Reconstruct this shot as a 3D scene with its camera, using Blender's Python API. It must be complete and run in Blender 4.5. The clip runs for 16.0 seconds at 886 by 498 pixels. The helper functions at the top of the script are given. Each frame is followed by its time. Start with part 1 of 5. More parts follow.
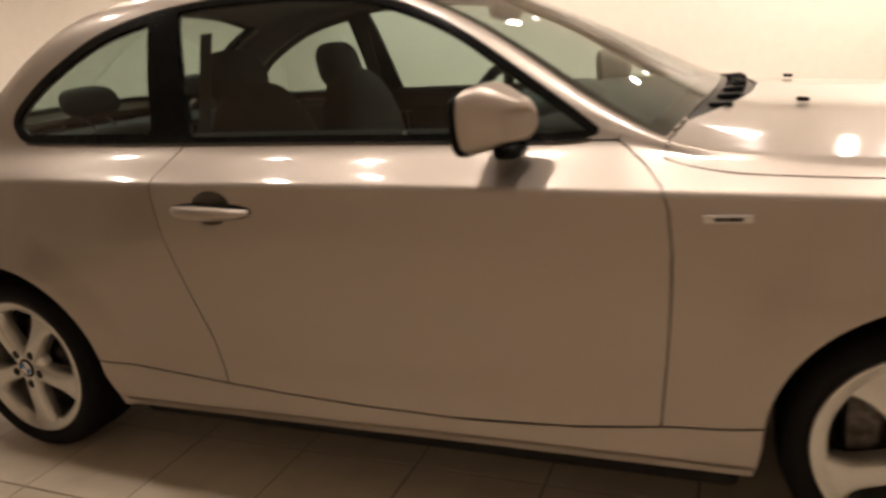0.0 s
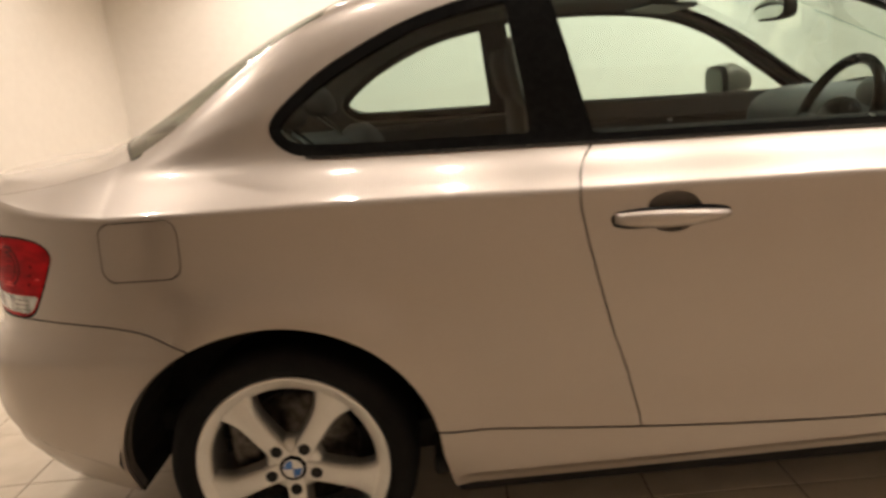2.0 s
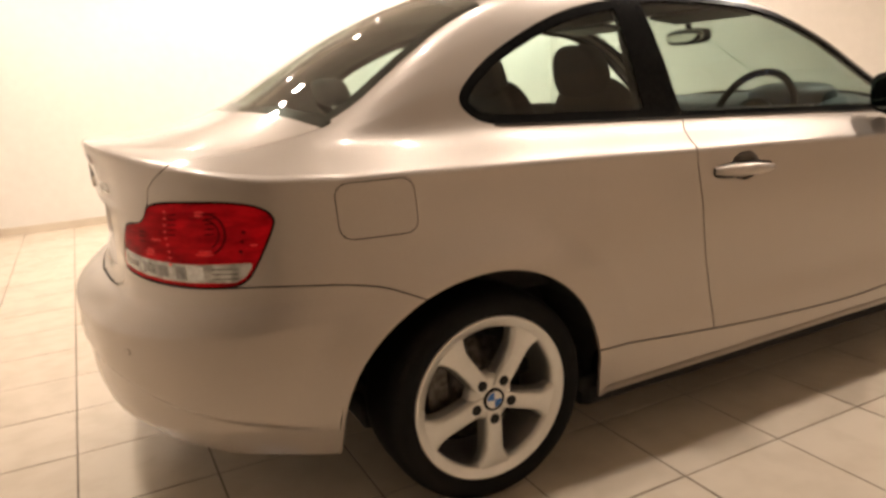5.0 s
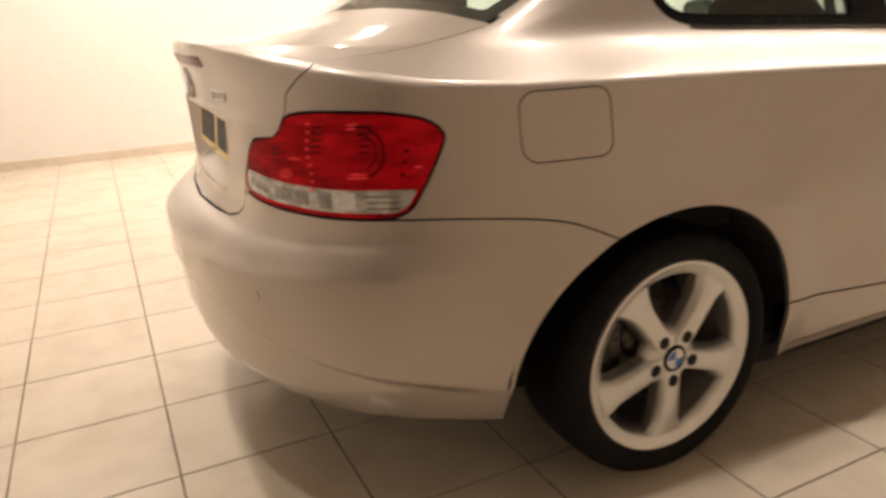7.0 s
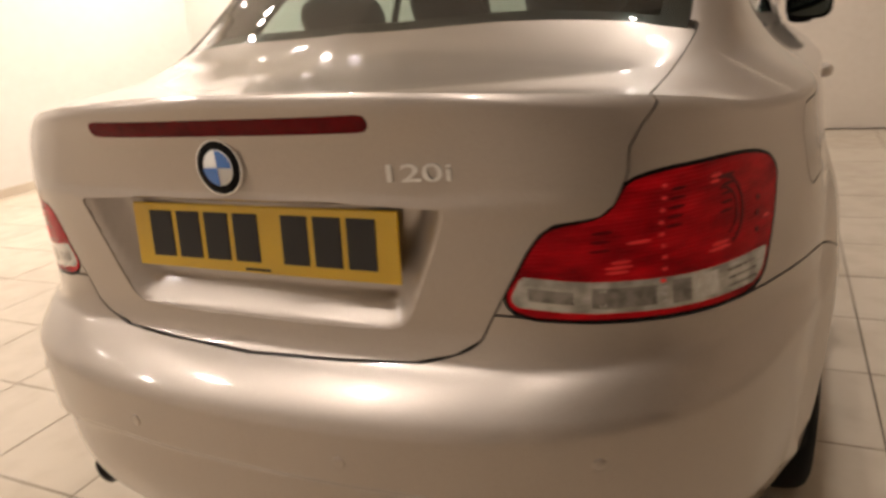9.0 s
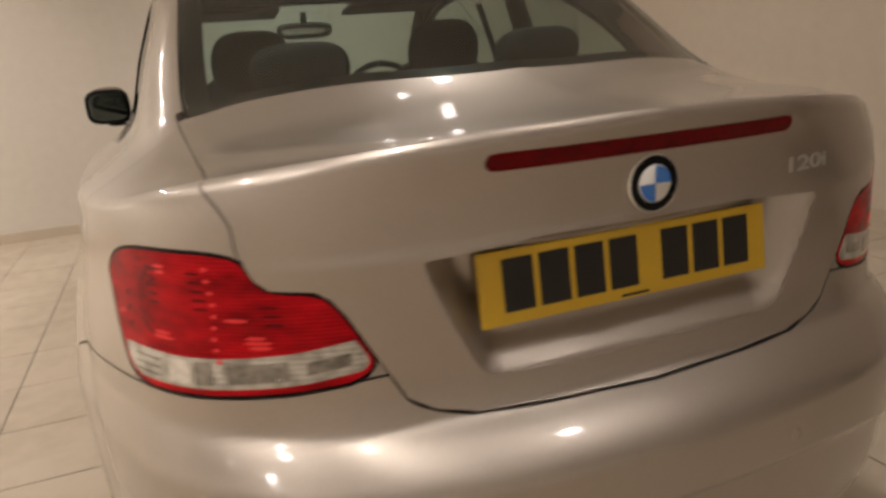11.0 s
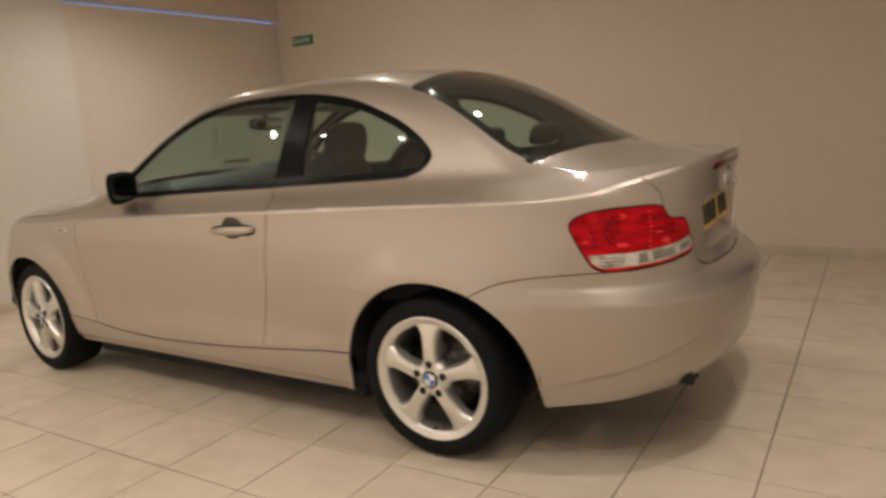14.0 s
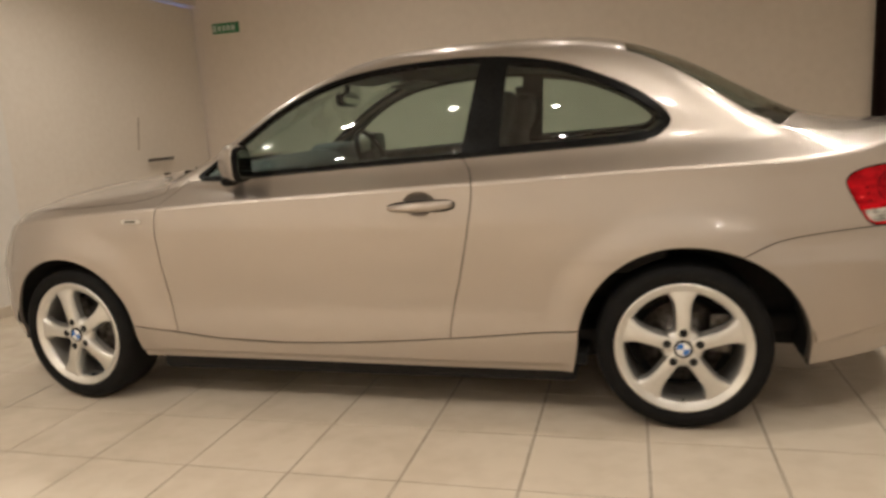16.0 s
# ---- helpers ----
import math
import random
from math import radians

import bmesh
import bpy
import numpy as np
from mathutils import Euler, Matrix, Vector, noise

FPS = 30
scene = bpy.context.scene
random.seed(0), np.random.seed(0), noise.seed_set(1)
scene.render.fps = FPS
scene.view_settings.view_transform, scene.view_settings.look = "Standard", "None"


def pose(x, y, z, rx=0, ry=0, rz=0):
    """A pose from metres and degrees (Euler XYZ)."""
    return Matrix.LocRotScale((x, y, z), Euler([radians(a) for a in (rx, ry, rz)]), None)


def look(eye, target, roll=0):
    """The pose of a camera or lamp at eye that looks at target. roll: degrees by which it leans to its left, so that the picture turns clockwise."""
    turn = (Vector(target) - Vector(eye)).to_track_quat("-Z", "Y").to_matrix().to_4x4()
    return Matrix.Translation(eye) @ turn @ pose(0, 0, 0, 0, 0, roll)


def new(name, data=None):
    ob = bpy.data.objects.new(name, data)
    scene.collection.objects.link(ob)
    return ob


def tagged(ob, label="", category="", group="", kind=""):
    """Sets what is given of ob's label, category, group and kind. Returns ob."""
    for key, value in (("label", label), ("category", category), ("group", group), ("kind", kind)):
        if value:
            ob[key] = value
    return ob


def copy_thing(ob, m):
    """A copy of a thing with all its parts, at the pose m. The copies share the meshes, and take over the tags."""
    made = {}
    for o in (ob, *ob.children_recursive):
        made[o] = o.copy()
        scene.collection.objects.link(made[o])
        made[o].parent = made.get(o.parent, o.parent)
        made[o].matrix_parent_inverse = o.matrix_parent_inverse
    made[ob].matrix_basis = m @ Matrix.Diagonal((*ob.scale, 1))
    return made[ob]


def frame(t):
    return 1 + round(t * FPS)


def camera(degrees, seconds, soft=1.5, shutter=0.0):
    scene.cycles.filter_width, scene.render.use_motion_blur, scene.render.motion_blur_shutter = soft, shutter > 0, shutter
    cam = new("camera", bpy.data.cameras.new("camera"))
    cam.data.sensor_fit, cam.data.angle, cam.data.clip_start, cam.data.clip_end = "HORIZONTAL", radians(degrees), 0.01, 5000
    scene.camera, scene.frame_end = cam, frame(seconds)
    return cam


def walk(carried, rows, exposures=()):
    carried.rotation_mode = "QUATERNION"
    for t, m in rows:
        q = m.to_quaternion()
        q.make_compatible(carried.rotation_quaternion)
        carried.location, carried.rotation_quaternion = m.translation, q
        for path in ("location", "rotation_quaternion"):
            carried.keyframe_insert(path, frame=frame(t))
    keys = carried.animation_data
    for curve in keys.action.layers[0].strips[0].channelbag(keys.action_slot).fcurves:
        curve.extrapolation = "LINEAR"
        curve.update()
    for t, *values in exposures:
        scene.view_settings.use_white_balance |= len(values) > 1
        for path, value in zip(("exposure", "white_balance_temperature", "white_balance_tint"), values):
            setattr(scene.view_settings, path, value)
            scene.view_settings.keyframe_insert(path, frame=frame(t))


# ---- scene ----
cam = camera(64.4, 16.0, 3.0, 0.5)
PATH = [
    (0, (2.29, -2.326, 1.233), (1.503, -0.572, 0.679), -6.5),
    (0.5, (1.845, -2.398, 1.231), (1.215, -0.584, 0.67), -4.9),
    (1, (1.389, -2.37, 1.196), (0.872, -0.509, 0.678), -5.2),
    (1.5, (0.967, -2.371, 1.198), (0.596, -0.471, 0.695), -6.1),
    (2, (0.47, -2.43, 1.24), (0.424, -0.491, 0.752), -6.1),
    (2.5, (0.082, -2.429, 1.177), (0.252, -0.492, 0.709), -6.1),
    (3, (-0.308, -2.408, 1.194), (0.114, -0.52, 0.687), -5.2),
    (3.5, (-0.655, -2.447, 1.227), (0.001, -0.609, 0.788), -4.8),
    (4, (-0.864, -2.438, 1.232), (-0.065, -0.648, 0.835), -5.0),
    (4.2, (-0.917, -2.44, 1.254), (-0.051, -0.685, 0.841), -3.8),
    (6.3, (-0.932, -2.382, 1.126), (-0.113, -0.637, 0.592), -1.7),
    (6.5, (-0.955, -2.27, 1.141), (-0.227, -0.49, 0.591), -1.1),
    (7, (-1.134, -1.981, 1.12), (-0.322, -0.266, 0.489), -2.6),
    (7.5, (-1.337, -1.692, 1.173), (-0.377, -0.062, 0.523), -4.4),
    (8, (-1.54, -1.347, 1.18), (-0.296, 0.065, 0.501), -7.4),
    (8.2, (-1.606, -1.225, 1.177), (-0.248, 0.087, 0.517), -6.8),
    (10.3, (-1.727, 0.108, 1.173), (0.181, -0.028, 0.589), -5.4),
    (10.5, (-1.725, 0.247, 1.157), (0.18, -0.046, 0.623), -5.5),
    (11, (-1.724, 0.629, 1.183), (0.082, -0.041, 0.646), -4.4),
    (11.5, (-1.737, 1.016, 1.195), (-0.071, 0.038, 0.677), -3.4),
    (12, (-1.67, 1.337, 1.205), (-0.191, 0.117, 0.635), -3.6),
    (12.5, (-1.569, 1.74, 1.226), (-0.157, 0.446, 0.65), -3.3),
    (13, (-1.547, 2.128, 1.263), (-0.345, 0.622, 0.728), -4.5),
    (13.5, (-1.549, 2.52, 1.26), (-0.436, 0.928, 0.785), -5.3),
    (14, (-1.414, 2.939, 1.28), (-0.366, 1.274, 0.916), -4.1),
    (14.5, (-1.193, 3.19, 1.272), (-0.144, 1.52, 0.926), -2.0),
    (15, (-0.815, 3.285, 1.245), (0.112, 1.548, 0.893), -3.1),
    (15.5, (-0.352, 3.37, 1.25), (0.366, 1.543, 0.877), -2.4),
    (16, (0.175, 3.43, 1.19), (0.694, 1.534, 0.83), -3.6),
]
# seconds, stops, white balance
EXPOSURES = [(0, 0.36, 6900, 18), (1, 0.86, 6850, 17), (2, 0.86, 6650, 15), (3, 1.14, 6700, 15), (4, 0.97, 6850, 18), (6.5, 1.0, 6650, 16), (8, 0.82, 6600, 16), (10.5, 0.08, 6350, 15),
             (12, 0.19, 6450, 13), (13.5, 0.17, 6500, 14), (16, 0.32, 6400, 11)]
walk(cam, [(t, look(eye, target, roll)) for t, eye, target, roll in PATH], EXPOSURES)

# ---- light: warm ceiling spots in three rows ----
world = bpy.data.worlds.new("world")
world.use_nodes = True
world.node_tree.nodes["Background"].inputs[0].default_value = (0.9, 0.75, 0.6, 1)
world.node_tree.nodes["Background"].inputs[1].default_value = 0.02
scene.world = world

CEIL = 2.895
# x, y, power, cone, tilt of the beam towards +y
SPOTS = [(x, y, w, 150, 0.0) for x, y, w in ((-0.43, 2.05, 7.5), (0.5, 2.95, 7), (1.55, 2.72, 6.5), (2.6, 2.75, 7), (3.15, 2.65, 9), (3.4, 2.5, 9))]
SPOTS += [(x, y, w, 150, t) for x, y, w, t in ((-0.1, -0.65, 1.8, -0.6), (0.48, -0.5, 3.2, -1.0), (1.4, -0.75, 6.5, -0.4), (2.3, -0.7, 9, -1.5), (3.3, -0.7, 15, -0.1))]
SPOTS += [(x, 4.1, w, 130, 0.8) for x, w in ((-1.3, 14), (0.0, 16), (1.3, 18), (2.6, 20), (3.9, 36))]
SPOTS += [(-1.32, -0.7, 5.5, 150, -0.2), (-1.32, 0.7, 13, 150, 0.0), (-1.4, 2.1, 9, 150, 0.0), (-1.95, 3.2, 8, 150, 0.0)]
WARM = (1.0, 0.915, 0.805)


def spot_lamp(x, y, watts, cone, tilt):
    data = bpy.data.lights.new("spot_light", "SPOT")
    data.energy, data.color, data.shadow_soft_size = watts * 4.1, WARM, 0.036
    data.spot_size, data.spot_blend = radians(cone), 0.9
    ob = new("spot_light", data)
    ob.matrix_world = look((x, y, CEIL - 0.035), (x, y + tilt + 0.001, 0))
    return ob


for spot in SPOTS:
    spot_lamp(*spot)


# ---- materials ----
def material(name, color, rough=0.5, metal=0.0, coat=0.0, coat_rough=0.03, spec=0.5):
    m = bpy.data.materials.new(name)
    m.use_nodes = True
    b = m.node_tree.nodes["Principled BSDF"]
    b.inputs["Base Color"].default_value = (*color, 1)
    b.inputs["Roughness"].default_value = rough
    b.inputs["Metallic"].default_value = metal
    b.inputs["Coat Weight"].default_value = coat
    b.inputs["Coat Roughness"].default_value = coat_rough
    b.inputs["Specular IOR Level"].default_value = spec
    return m


def node(m, kind, **values):
    n = m.node_tree.nodes.new(kind)
    for key, value in values.items():
        n.inputs[key.replace("_", " ")].default_value = value
    return n


def link(m, a, b):
    m.node_tree.links.new(a, b)


def shader(m):
    return m.node_tree.nodes["Principled BSDF"]


def mottle(m, dark, light, scale, detail=6.0, low=0.35, high=0.65, scale2=None):
    """Base colour between two tones, by noise at one or two sizes."""
    at = node(m, "ShaderNodeTexCoord")
    n1 = node(m, "ShaderNodeTexNoise", Scale=scale, Detail=detail)
    link(m, at.outputs["Object"], n1.inputs["Vector"])
    out = n1.outputs["Fac"]
    if scale2:
        n2 = node(m, "ShaderNodeTexNoise", Scale=scale2, Detail=3.0)
        link(m, at.outputs["Object"], n2.inputs["Vector"])
        mixed = m.node_tree.nodes.new("ShaderNodeMath")
        mixed.operation = "MULTIPLY_ADD"
        mixed.inputs[1].default_value, mixed.inputs[2].default_value = 0.5, 0.0
        add = m.node_tree.nodes.new("ShaderNodeMath")
        add.operation = "ADD"
        link(m, n1.outputs["Fac"], add.inputs[0])
        link(m, n2.outputs["Fac"], add.inputs[1])
        link(m, add.outputs[0], mixed.inputs[0])
        out = mixed.outputs[0]
    ramp = node(m, "ShaderNodeValToRGB")
    ramp.color_ramp.elements[0].position, ramp.color_ramp.elements[0].color = low, (*dark, 1)
    ramp.color_ramp.elements[1].position, ramp.color_ramp.elements[1].color = high, (*light, 1)
    link(m, out, ramp.inputs["Fac"])
    link(m, ramp.outputs["Color"], shader(m).inputs["Base Color"])
    return ramp


def relief(m, scale, strength, distance=0.001, detail=4.0):
    at = node(m, "ShaderNodeTexCoord")
    n = node(m, "ShaderNodeTexNoise", Scale=scale, Detail=detail)
    bump = node(m, "ShaderNodeBump", Strength=strength, Distance=distance)
    link(m, at.outputs["Object"], n.inputs["Vector"])
    link(m, n.outputs["Fac"], bump.inputs["Height"])
    link(m, bump.outputs["Normal"], shader(m).inputs["Normal"])


PAINT = material("champagne_paint", (0.42, 0.37, 0.32), 0.42, 0.87, 1.0, 0.085)
mottle(PAINT, (0.39, 0.343, 0.30), (0.475, 0.425, 0.376), 900.0, 2.0, 0.3, 0.7)
BLACK = material("black_trim", (0.010, 0.010, 0.010), 0.26, 0.0, 0.0, 0.1, 0.07)
mottle(BLACK, (0.004, 0.004, 0.004), (0.008, 0.008, 0.0075), 60)
GLOSSBLACK = material("gloss_black_strip", (0.03, 0.028, 0.026), 0.16, 0.3, 0.5, 0.05)
mottle(GLOSSBLACK, (0.022, 0.02, 0.019), (0.04, 0.037, 0.034), 40)
DARK = material("dark_cavity", (0.008, 0.008, 0.008), 0.9)
mottle(DARK, (0.006, 0.006, 0.006), (0.012, 0.011, 0.01), 30)
RUBBER = material("tyre_rubber", (0.010, 0.0095, 0.009), 0.7, 0, 0, 0.1, 0.14)
mottle(RUBBER, (0.004, 0.0038, 0.0037), (0.009, 0.0085, 0.008), 22, scale2=160)
relief(RUBBER, 240, 0.3, 0.001)
ALLOY = material("silver_alloy", (0.68, 0.67, 0.64), 0.30, 0.85, 0.5, 0.08)
mottle(ALLOY, (0.62, 0.61, 0.58), (0.73, 0.72, 0.69), 18, scale2=300)
STEEL = material("worn_steel", (0.32, 0.30, 0.28), 0.38, 1.0)
mottle(STEEL, (0.045, 0.038, 0.032), (0.14, 0.13, 0.12), 40)
CHROME = material("chrome", (0.75, 0.74, 0.72), 0.08, 1.0)
FABRIC = material("dark_seat_fabric", (0.022, 0.021, 0.02), 0.85)
mottle(FABRIC, (0.010, 0.010, 0.0095), (0.022, 0.021, 0.020), 60, scale2=500)
relief(FABRIC, 700, 0.4)
TRIMGREY = material("grey_cabin_plastic", (0.10, 0.105, 0.10), 0.6)
mottle(TRIMGREY, (0.07, 0.073, 0.07), (0.12, 0.125, 0.12), 25, scale2=400)
DASH = material("dark_dashboard_plastic", (0.05, 0.055, 0.055), 0.5)
mottle(DASH, (0.04, 0.044, 0.044), (0.06, 0.066, 0.066), 30, scale2=600)
YELLOW = material("yellow_plate", (0.78, 0.50, 0.02), 0.38, 0.0, 0.4, 0.1)
mottle(YELLOW, (0.72, 0.45, 0.015), (0.80, 0.53, 0.025), 9, scale2=300)
INK = material("black_print", (0.015, 0.014, 0.014), 0.5)
BLUE = material("enamel_blue", (0.03, 0.16, 0.52), 0.2, 0, 1)
WHITE = material("enamel_white", (0.8, 0.8, 0.78), 0.2, 0, 1)
DARKRED = material("dark_red_lens", (0.13, 0.003, 0.006), 0.2, 0, 0.0, 0.03, 0.12)
mottle(DARKRED, (0.10, 0.002, 0.004), (0.16, 0.003, 0.006), 40)

# tail lamp lens: deep red over ribbed reflectors
LENS = material("red_lens", (0.5, 0.005, 0.01), 0.14, 0, 0.12, 0.02, 0.02)
at = node(LENS, "ShaderNodeTexCoord")
stretch = node(LENS, "ShaderNodeMapping")
stretch.inputs["Scale"].default_value = (13, 13, 38)
blotch = node(LENS, "ShaderNodeTexNoise", Scale=1.0, Detail=3.0)
link(LENS, at.outputs["Object"], stretch.inputs["Vector"])
link(LENS, stretch.outputs["Vector"], blotch.inputs["Vector"])
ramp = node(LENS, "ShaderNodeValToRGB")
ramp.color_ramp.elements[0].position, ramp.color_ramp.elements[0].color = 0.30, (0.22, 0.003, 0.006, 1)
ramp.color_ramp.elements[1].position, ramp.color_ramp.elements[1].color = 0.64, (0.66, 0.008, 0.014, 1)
cells = node(LENS, "ShaderNodeTexBrick", Scale=1.0, Mortar_Size=0.10, Brick_Width=1.0, Row_Height=0.42)
for k, tone in enumerate((0.12, 0.62, 0.35)):
    cells.inputs[("Color1", "Color2", "Mortar")[k]].default_value = (tone, tone, tone, 1)
fine = node(LENS, "ShaderNodeMapping")
fine.inputs["Rotation"].default_value = (radians(90), 0, 0)
fine.inputs["Scale"].default_value = (28, 28, 28)
link(LENS, at.outputs["Object"], fine.inputs["Vector"])
link(LENS, fine.outputs["Vector"], cells.inputs["Vector"])
blend = node(LENS, "ShaderNodeMath")
blend.operation = "MULTIPLY_ADD"
blend.inputs[1].default_value = 0.18
drop = node(LENS, "ShaderNodeMath")
drop.operation = "MULTIPLY"
drop.inputs[1].default_value = 0.74
link(LENS, blotch.outputs["Fac"], drop.inputs[0])
link(LENS, cells.outputs["Color"], blend.inputs[0])
link(LENS, drop.outputs[0], blend.inputs[2])
link(LENS, blend.outputs[0], ramp.inputs["Fac"])
link(LENS, ramp.outputs["Color"], shader(LENS).inputs["Base Color"])
ribs = node(LENS, "ShaderNodeTexWave", Scale=55.0, Distortion=0.6)
ribs.bands_direction = "Z"
link(LENS, at.outputs["Object"], ribs.inputs["Vector"])
bump = node(LENS, "ShaderNodeBump", Strength=0.35, Distance=0.002)
link(LENS, ribs.outputs["Fac"], bump.inputs["Height"])
link(LENS, bump.outputs["Normal"], shader(LENS).inputs["Normal"])
# brighter red, paints the shine of facets inside the lens
LENSDOT = material("red_facet_glint", (0.88, 0.05, 0.05), 0.3, 0, 0.0, 0.02, 0.1)
CLEAR = material("clear_lens", (0.55, 0.52, 0.46), 0.12, 0.35, 1, 0.02)
mottle(CLEAR, (0.30, 0.28, 0.25), (0.56, 0.535, 0.485), 30, 3.0, 0.38, 0.60)
flutes = node(CLEAR, "ShaderNodeTexWave", Scale=40.0, Distortion=0.2)
flutes.bands_direction = "Z"
link(CLEAR, node(CLEAR, "ShaderNodeTexCoord").outputs["Object"], flutes.inputs["Vector"])
ridges = node(CLEAR, "ShaderNodeBump", Strength=0.22, Distance=0.003)
link(CLEAR, flutes.outputs["Fac"], ridges.inputs["Height"])
link(CLEAR, ridges.outputs["Normal"], shader(CLEAR).inputs["Normal"])


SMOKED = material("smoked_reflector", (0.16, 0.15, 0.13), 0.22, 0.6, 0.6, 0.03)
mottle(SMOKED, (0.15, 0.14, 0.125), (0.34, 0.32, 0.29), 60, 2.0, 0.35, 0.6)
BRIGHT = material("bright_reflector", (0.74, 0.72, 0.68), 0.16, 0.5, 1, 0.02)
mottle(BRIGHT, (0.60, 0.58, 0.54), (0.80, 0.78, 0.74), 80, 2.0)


def glass_material(name, tint, gloss=0.07):
    m = bpy.data.materials.new(name)
    m.use_nodes = True
    tree = m.node_tree
    tree.nodes.remove(tree.nodes["Principled BSDF"])
    clear, shine = node(m, "ShaderNodeBsdfTransparent"), node(m, "ShaderNodeBsdfGlossy", Roughness=0.01)
    clear.inputs["Color"].default_value = (*tint, 1)
    facing, mix = node(m, "ShaderNodeLayerWeight", Blend=0.5), node(m, "ShaderNodeMixShader")
    steep, fres = node(m, "ShaderNodeMath"), node(m, "ShaderNodeMapRange")
    steep.operation = "POWER"
    steep.inputs[1].default_value = 3.4
    fres.inputs["To Min"].default_value, fres.inputs["To Max"].default_value = gloss, 0.9
    link(m, facing.outputs["Facing"], steep.inputs[0])
    link(m, steep.outputs[0], fres.inputs["Value"])
    link(m, fres.outputs["Result"], mix.inputs["Fac"])
    link(m, clear.outputs["BSDF"], mix.inputs[1])
    link(m, shine.outputs["BSDF"], mix.inputs[2])
    link(m, mix.outputs["Shader"], tree.nodes["Material Output"].inputs["Surface"])
    return m


GLASS = glass_material("tinted_glass", (0.68, 0.80, 0.765))
MIRROR = material("mirror_glass", (0.75, 0.78, 0.76), 0.02, 1.0)
# door mirrors: a dark reflection is put into the glass colour
DARKMIRROR = material("mirror_glass_dark_reflection", (0.10, 0.12, 0.11), 0.03, 1.0)

WALL = material("off_white_wall_paint", (0.75, 0.71, 0.65), 0.55)
mottle(WALL, (0.68, 0.64, 0.58), (0.74, 0.70, 0.64), 0.9, 5.0, 0.3, 0.7, 14.0)
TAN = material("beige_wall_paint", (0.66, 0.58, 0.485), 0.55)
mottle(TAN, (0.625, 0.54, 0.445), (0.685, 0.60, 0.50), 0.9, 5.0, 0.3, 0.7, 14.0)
DOORPAINT = material("cream_door_paint", (0.70, 0.635, 0.55), 0.5)
mottle(DOORPAINT, (0.665, 0.595, 0.505), (0.73, 0.665, 0.58), 1.3, 5.0, 0.3, 0.7, 22.0)
relief(DOORPAINT, 150, 0.1)
relief(TAN, 120, 0.12)
relief(WALL, 120, 0.12)
CEILING = material("white_ceiling_paint", (0.78, 0.76, 0.72), 0.8)
mottle(CEILING, (0.60, 0.58, 0.545), (0.65, 0.63, 0.59), 2.0)
GROUT = material("grey_grout", (0.16, 0.12, 0.09), 0.85)
mottle(GROUT, (0.09, 0.068, 0.05), (0.28, 0.22, 0.165), 1.6, scale2=60)

TILE = material("glazed_cream_tile", (0.70, 0.60, 0.46), 0.16, 0, 0.0)
info = node(TILE, "ShaderNodeObjectInfo")
at = node(TILE, "ShaderNodeTexCoord")
geo = node(TILE, "ShaderNodeNewGeometry")
cloud = node(TILE, "ShaderNodeTexNoise", Scale=2.6, Detail=7.0)
link(TILE, geo.outputs["Position"], cloud.inputs["Vector"])
speck = node(TILE, "ShaderNodeTexNoise", Scale=9.0, Detail=2.0)
link(TILE, geo.outputs["Position"], speck.inputs["Vector"])
total = node(TILE, "ShaderNodeMath")
total.operation = "ADD"
link(TILE, cloud.outputs["Fac"], total.inputs[0])
link(TILE, speck.outputs["Fac"], total.inputs[1])
shift = node(TILE, "ShaderNodeMath")
shift.operation = "MULTIPLY_ADD"
shift.inputs[1].default_value = 0.16
link(TILE, info.outputs["Random"], shift.inputs[0])
link(TILE, total.outputs[0], shift.inputs[2])
ramp = node(TILE, "ShaderNodeValToRGB")
ramp.color_ramp.elements[0].position, ramp.color_ramp.elements[0].color = 0.70, (0.545, 0.465, 0.363, 1)
ramp.color_ramp.elements[1].position, ramp.color_ramp.elements[1].color = 1.0, (0.605, 0.524, 0.416, 1)
half = node(TILE, "ShaderNodeMath")
half.operation = "MULTIPLY"
half.inputs[1].default_value = 0.84
link(TILE, shift.outputs[0], half.inputs[0])
link(TILE, half.outputs[0], ramp.inputs["Fac"])
link(TILE, ramp.outputs["Color"], shader(TILE).inputs["Base Color"])
gloss = node(TILE, "ShaderNodeMapRange")
gloss.inputs["To Min"].default_value, gloss.inputs["To Max"].default_value = 0.18, 0.26
link(TILE, cloud.outputs["Fac"], gloss.inputs["Value"])
link(TILE, gloss.outputs["Result"], shader(TILE).inputs["Roughness"])
wavy = node(TILE, "ShaderNodeBump", Strength=0.06, Distance=0.004)
link(TILE, cloud.outputs["Fac"], wavy.inputs["Height"])
link(TILE, wavy.outputs["Normal"], shader(TILE).inputs["Normal"])

GREEN = material("exit_green", (0.02, 0.16, 0.06), 0.5)
MAROON = material("dark_maroon_cloth", (0.030, 0.010, 0.009), 0.8)
mottle(MAROON, (0.022, 0.007, 0.006), (0.045, 0.016, 0.013), 6, scale2=200)


# ---- mesh tools ----
def mesh_of(name, verts, faces, mat, normals=None, smooth=True):
    me = bpy.data.meshes.new(name)
    me.from_pydata([tuple(v) for v in verts], [], faces)
    me.materials.append(mat)
    if smooth:
        me.polygons.foreach_set("use_smooth", [True] * len(me.polygons))
    if normals is not None:
        me.normals_split_custom_set_from_vertices([tuple(n) for n in normals])
    me.update()
    return me


